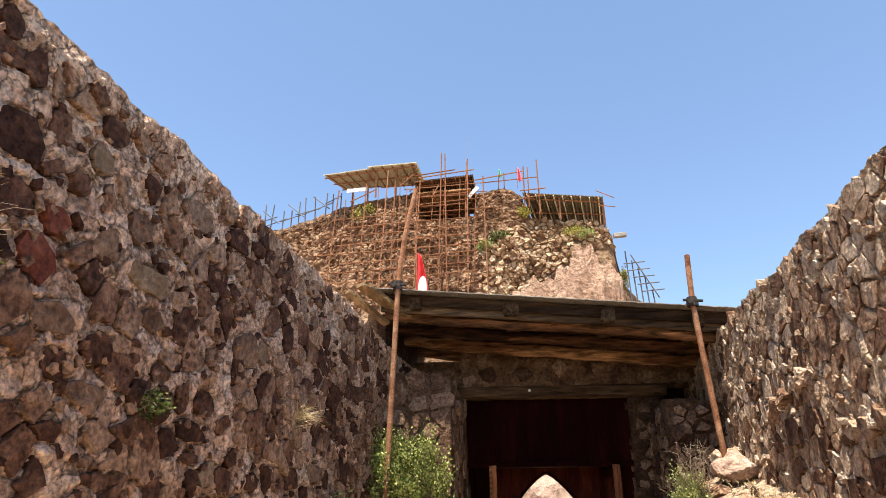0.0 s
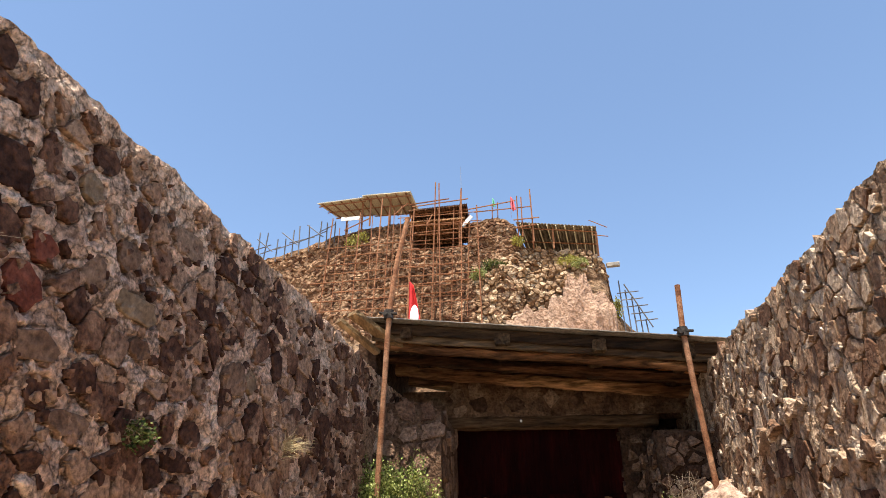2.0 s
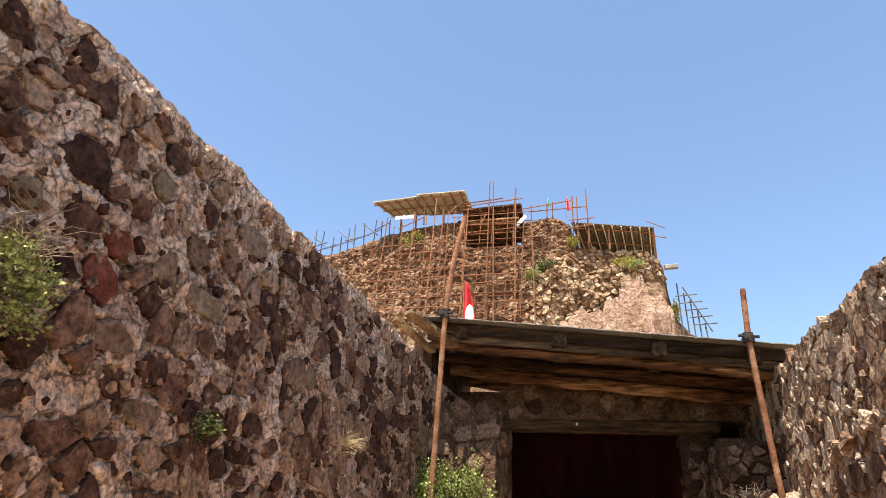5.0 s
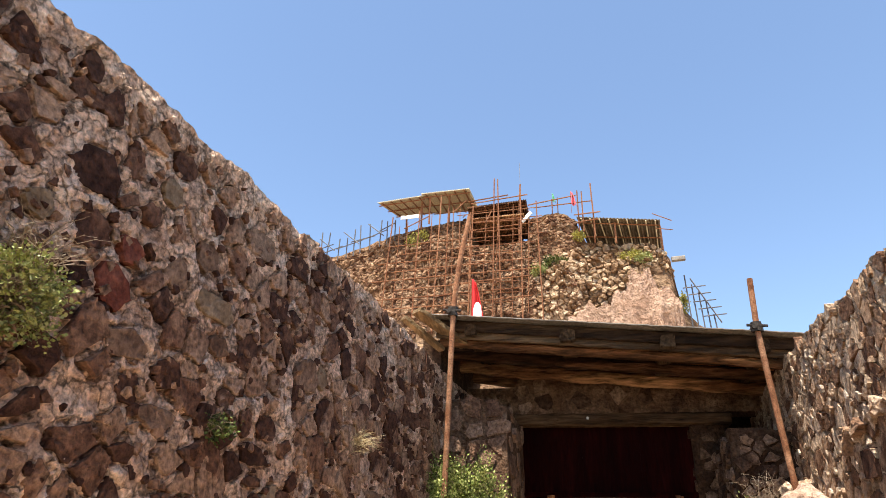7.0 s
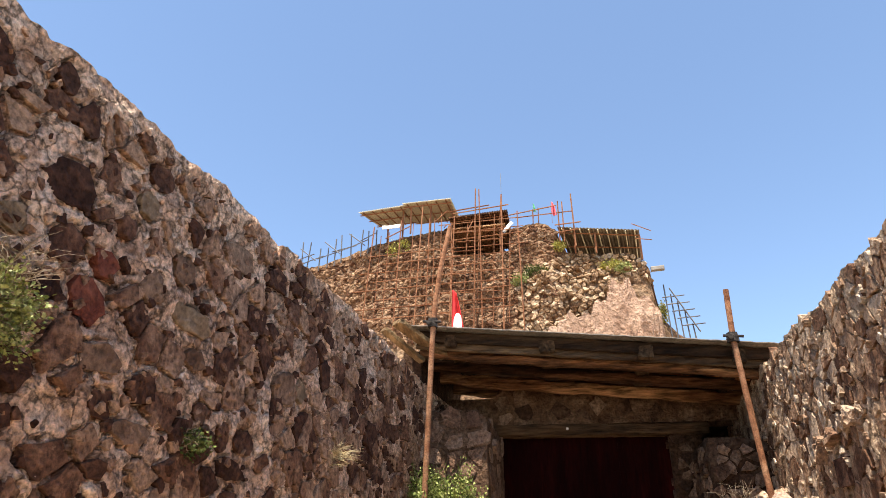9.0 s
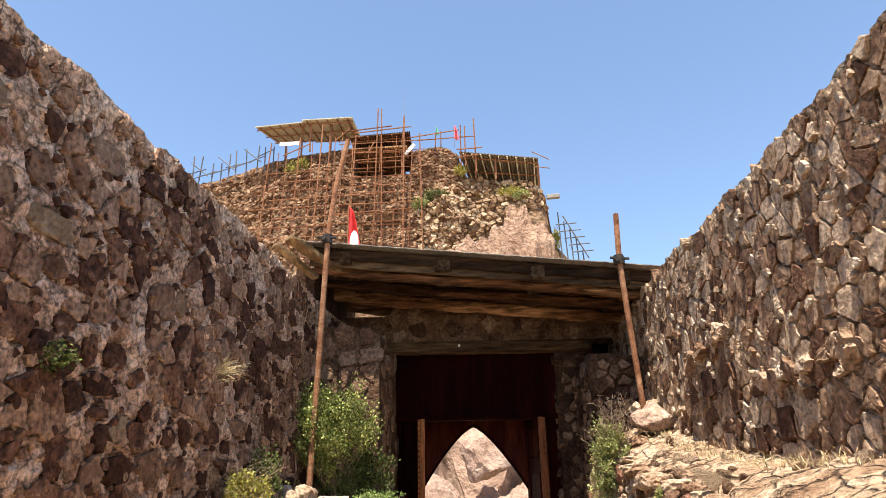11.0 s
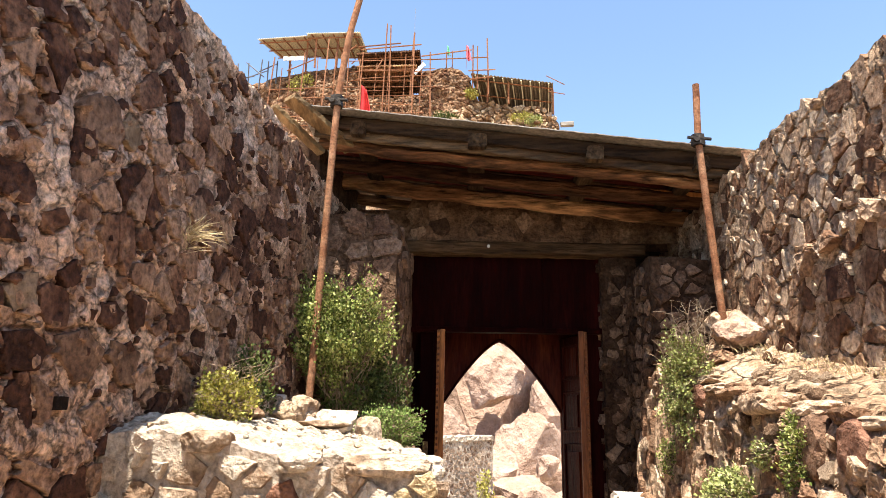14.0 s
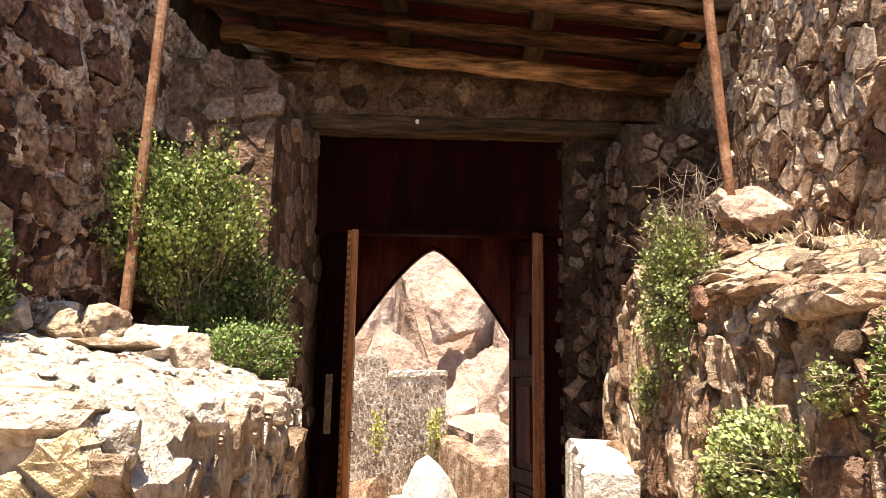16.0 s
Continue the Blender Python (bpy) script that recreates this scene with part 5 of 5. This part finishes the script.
for k in range(3):
    x = -19.6 + 1.9 * k
    z = hill_top(x)
    poles.append(((x, 34.7, z + 1.2), (x + 1.3, 34.7, z + 0.1), 0.042))
scaffold("scaffold", "thin grey railing scaffold along the hill crest", poles, GREYPOLE)
poles = []
for k in range(5):
    x = 6.5 + 0.36 * k
    poles.append(((x, 34.6, 15.5), (x - 0.1, 34.6, 19.4 - 0.62 * k + rng.uniform(-0.2, 0.3)), 0.045))
for k in range(5):
    poles.append(((6.2 + 0.25 * k, 34.5, 18.7 - 0.5 * k), (7.6 + 0.25 * k, 34.5, 18.8 - 0.5 * k), 0.04))
poles.append(((6.7, 34.4, 19.3), (8.2, 34.4, 16.2), 0.045))
scaffold("scaffold", "small grey pipe scaffold on the hill flank", poles, GREYPOLE)
poles = [((-0.1, 33.8, 23.0), (-0.1, 33.8, 26.3), 0.05), ((0.2, 33.8, 23.0), (0.2, 33.8, 26.2), 0.05), ((0.95, 33.8, 22.6), (0.85, 33.8, 26.8), 0.055), ((-1.9, 34.2, 24.8), (-1.9, 34.2, 26.0), 0.04), ((-1.5, 34.2, 24.8), (-1.5, 34.2, 26.1), 0.04),
         ((4.8, 33.9, 24.05), (6.0, 33.9, 23.4), 0.035), ((4.9, 33.9, 22.9), (6.0, 33.9, 22.7), 0.035), ((-0.4, 33.7, 24.3), (1.4, 33.7, 24.4), 0.05), ((-0.2, 33.7, 23.7), (1.2, 33.7, 23.85), 0.05), ((-3.2, 34.0, 25.3), (0.9, 34.0, 25.5), 0.045)]
scaffold("scaffold", "rusty scaffold poles beside the shed on the summit", poles, RUST)


def canopy(name, label, nl, nr, fl, fr, ribs, posts, mat, thick=0.05, rib_mat=RUST):
    """A flat sheet roof between its near and far edges, with ribs below and posts."""
    ob = thing(name, label, "shed")
    a, b, c, d = (Vector(p) for p in (nl, nr, fl, fr))
    nu, verts, faces = 48, [], []
    for i in range(nu + 1):
        f = i / nu
        for p in (a.lerp(b, f), c.lerp(d, f)):
            w = 0.035 * math.cos(i * math.pi)
            verts += [p + Vector((0, 0, w)), p + Vector((0, 0, w - thick))]
    for i in range(nu):
        q, r = i * 4, i * 4 + 4
        faces += [(q, r, r + 2, q + 2), (q + 1, q + 3, r + 3, r + 1), (q, q + 1, r + 1, r), (q + 2, r + 2, r + 3, q + 3)]
    piece("roof_sheet", verts, faces, mat, ob)
    for k in range(ribs):
        f = (k + 0.5) / ribs
        piece("rib", *tube(line(a.lerp(b, f) - Vector((0, 0, 0.12)), c.lerp(d, f) - Vector((0, 0, 0.12)), 2), 0.05, 6), rib_mat, ob)
    for k in range(3):
        f = 0.1 + 0.4 * k
        piece("purlin", *tube(line(a.lerp(c, f) - Vector((0, 0, 0.2)), b.lerp(d, f) - Vector((0, 0, 0.2)), 2), 0.05, 6), RUST, ob)
    for x, y, z0, z1 in posts:
        piece("post", *tube(line((x, y, z0), (x, y, z1), 2), 0.07, 6), RUST, ob)
    return ob


canopy("shelter", "cream sheet shelter roof on rusty posts on the summit", (-14.9, 33.8, 26.75), (-11.3, 33.8, 27.05), (-14.3, 37.4, 27.5), (-11.2, 37.4, 27.6), 5, [(-13.4, 36.8, 24.5, 27.3), (-11.6, 34.6, 24.5, 27.0)], SHEET)
canopy("shelter", "cream sheet shelter roof with a raised edge on the summit", (-11.5, 33.7, 27.15), (-7.85, 33.7, 27.25), (-11.2, 37.4, 27.45), (-7.7, 37.4, 27.5), 5, [(-10.9, 34.2, 24.8, 27.0), (-9.4, 34.2, 24.8, 27.0), (-8.0, 36.8, 24.5, 27.2)], SHEET)
canopy("shed", "low sheet-roofed shed with dark ribs at the summit's edge", (-0.25, 33.9, 24.25), (5.25, 33.9, 23.55), (0.6, 38.4, 23.75), (5.75, 38.4, 23.4), 9, [(0.9, 34.3, 22.3, 24.0), (2.3, 34.3, 22.2, 23.8), (5.3, 34.6, 21.6, 23.4)], SHEDSHEET, 0.05, SHEET)
canopy("shelter", "dark plank shelter roof over the broken masonry", (-8.0, 33.9, 25.75), (-3.7, 33.9, 26.0), (-8.0, 38.6, 25.6), (-3.7, 38.6, 25.7), 5, [(-4.3, 34.4, 22.8, 25.8)], LOG, 0.12)
canopy("shelter", "lower plank floor under the shelter", (-8.0, 34.1, 24.9), (-3.9, 34.1, 25.0), (-8.0, 37.6, 24.7), (-3.9, 37.6, 24.8), 4, [], LOG, 0.1)
tv, tf = timber((-13.0, 33.9, 25.3), (-11.5, 33.9, 25.35), 0.06, 0.28, 1, 0.05, 8)
tagged(piece("white_sheet", tv, tf, WHITE), "torn white sheet lying along the masonry top", "sheet")
tagged(piece("white_board", *timber((-4.0, 33.6, 24.0), (-3.35, 33.5, 24.7), 0.05, 0.26, 2, 0.04, 5), WHITE), "small white board propped under the shelter", "board")
tagged(piece("grey_board", *timber((5.7, 34.2, 20.65), (6.55, 34.2, 20.7), 0.3, 0.3, 2, 0.01, 3), TIN), "grey board jutting from the hill flank", "board")
mast = thing("antenna", "thin lattice antenna mast on the summit", "antenna")
piece("mast_base", *tube(line((-4.2, 33.9, 25.4), (-4.1, 33.9, 27.3), 3), 0.06, 6), RUST, mast)
piece("rod", *tube(line((-4.1, 33.9, 27.2), (-4.12, 33.9, 29.2), 3), 0.014, 6), TIN, mast, "thin pale metal rod")
flag("flag", (-0.55, 33.9, 24.6), 1.75, 1.1, 0.5, 2.0, [PINKCLOTH], "small faded red flag on the summit")
flag("flag", (-1.85, 34.1, 25.2), 1.25, 0.7, 0.3, 3.0, [GREENCLOTH], "small green and white flag on the summit")

# ---- plants ----
bush("bush", (-1.41, -1.40, 1.88), (0.40, 0.25, 0.33), 201, LEAF, "leafy green bush growing in front of the gate pier", 40, 360, 50, 0.024, base=(-1.36, -1.2, 1.2), lobe=0.75)
# The next two bushes get their shade from the leaf colour.
bush("bush", (-1.03, -1.10, 1.36), (0.2, 0.16, 0.38), 202, LEAF_D, "leafy bush in the shade of the gate pier, leaves darkened to match", 20, 130, 24, 0.026, base=(-1.02, -1.0, 0.98), lobe=0.4)
bush("bush", (-1.28, -1.22, 1.45), (0.26, 0.15, 0.28), 206, LEAF_D, "ivy-like undergrowth below the green bush, coloured dark for shade", 20, 150, 24, 0.026, base=(-1.25, -1.15, 1.08), lobe=0.4)
bush("grass_clump", (-0.95, -1.50, 1.13), (0.23, 0.17, 0.15), 203, LEAF_G, "fresh green grassy clump on the ledge", 60, 420, 18, 0.017, category="grass")
bush("shrub", (-1.60, -2.98, 1.26), (0.15, 0.13, 0.13), 204, LEAF_Y, "low yellowish shrub on the stone ledge", 24, 160, 20, 0.018, bare=10)
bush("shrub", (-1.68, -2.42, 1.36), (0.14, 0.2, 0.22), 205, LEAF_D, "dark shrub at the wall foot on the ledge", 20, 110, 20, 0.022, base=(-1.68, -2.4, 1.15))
bush("bush", (1.05, -1.74, 1.45), (0.19, 0.19, 0.40), 211, LEAF_P, "grey-green bush hanging over the rubble bank", 34, 330, 26, 0.019, 0.3, base=(1.12, -1.66, 1.5), bare=30, lobe=0.3)
bush("bush", (0.95, -2.6, 0.80), (0.14, 0.26, 0.17), 212, LEAF_P, "small green bush growing from the rubble bank", 24, 240, 24, 0.019, base=(1.04, -2.75, 0.75))
bush("bush", (1.0, -2.35, 0.66), (0.12, 0.2, 0.22), 213, LEAF_P, "small green bush low on the rubble bank", 20, 180, 22, 0.019, base=(1.02, -2.35, 0.6))
bush("bush", (1.03, -3.2, 1.08), (0.07, 0.12, 0.18), 214, LEAF, "leafy green plant hanging on the bank face", 20, 170, 22, 0.017, 0.3, base=(1.08, -3.2, 1.0))
bush("shrub", (0.94, -3.0, 1.04), (0.04, 0.05, 0.07), 216, LEAF_P, "sprig of green leaves on the bank face", 8, 40, 12, 0.015, base=(1.0, -3.0, 1.0))
bush("shrub", (0.98, -1.45, 0.98), (0.08, 0.10, 0.12), 215, LEAF, "sprig of green leaves on the bank face", 10, 50, 16, 0.018)
bush("shrub", (-2.02, -6.0, 2.02), (0.13, 0.2, 0.14), 221, LEAF_P, "green shrub sprouting from the wall", 24, 200, 20, 0.017, 0.4, base=(-2.12, -5.95, 1.98), bare=16)
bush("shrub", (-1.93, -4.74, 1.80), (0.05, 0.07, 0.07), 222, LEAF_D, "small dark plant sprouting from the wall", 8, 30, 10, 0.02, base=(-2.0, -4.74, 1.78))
tuft("dry_tuft", (-1.81, -3.14, 2.02), (0.01, 0.03, 0.03), 80, 0.2, 223, STRAW, "dry pale tuft hanging on the wall", "dry grass", (0.7, -0.4, 0.15), 0.0018)
rng = random.Random(15)
for k in range(16):
    u = -4.6 + 0.21 * k
    p = bank_point(u, 0.93)
    tuft("dry_grass", (p.x, p.y, p.z), (0.10, 0.10, 0.01), 60, 0.055, 230 + k, STRAW, "short dry straw on the bank top", "dry grass", (-0.2, 0, 1), 0.0022)
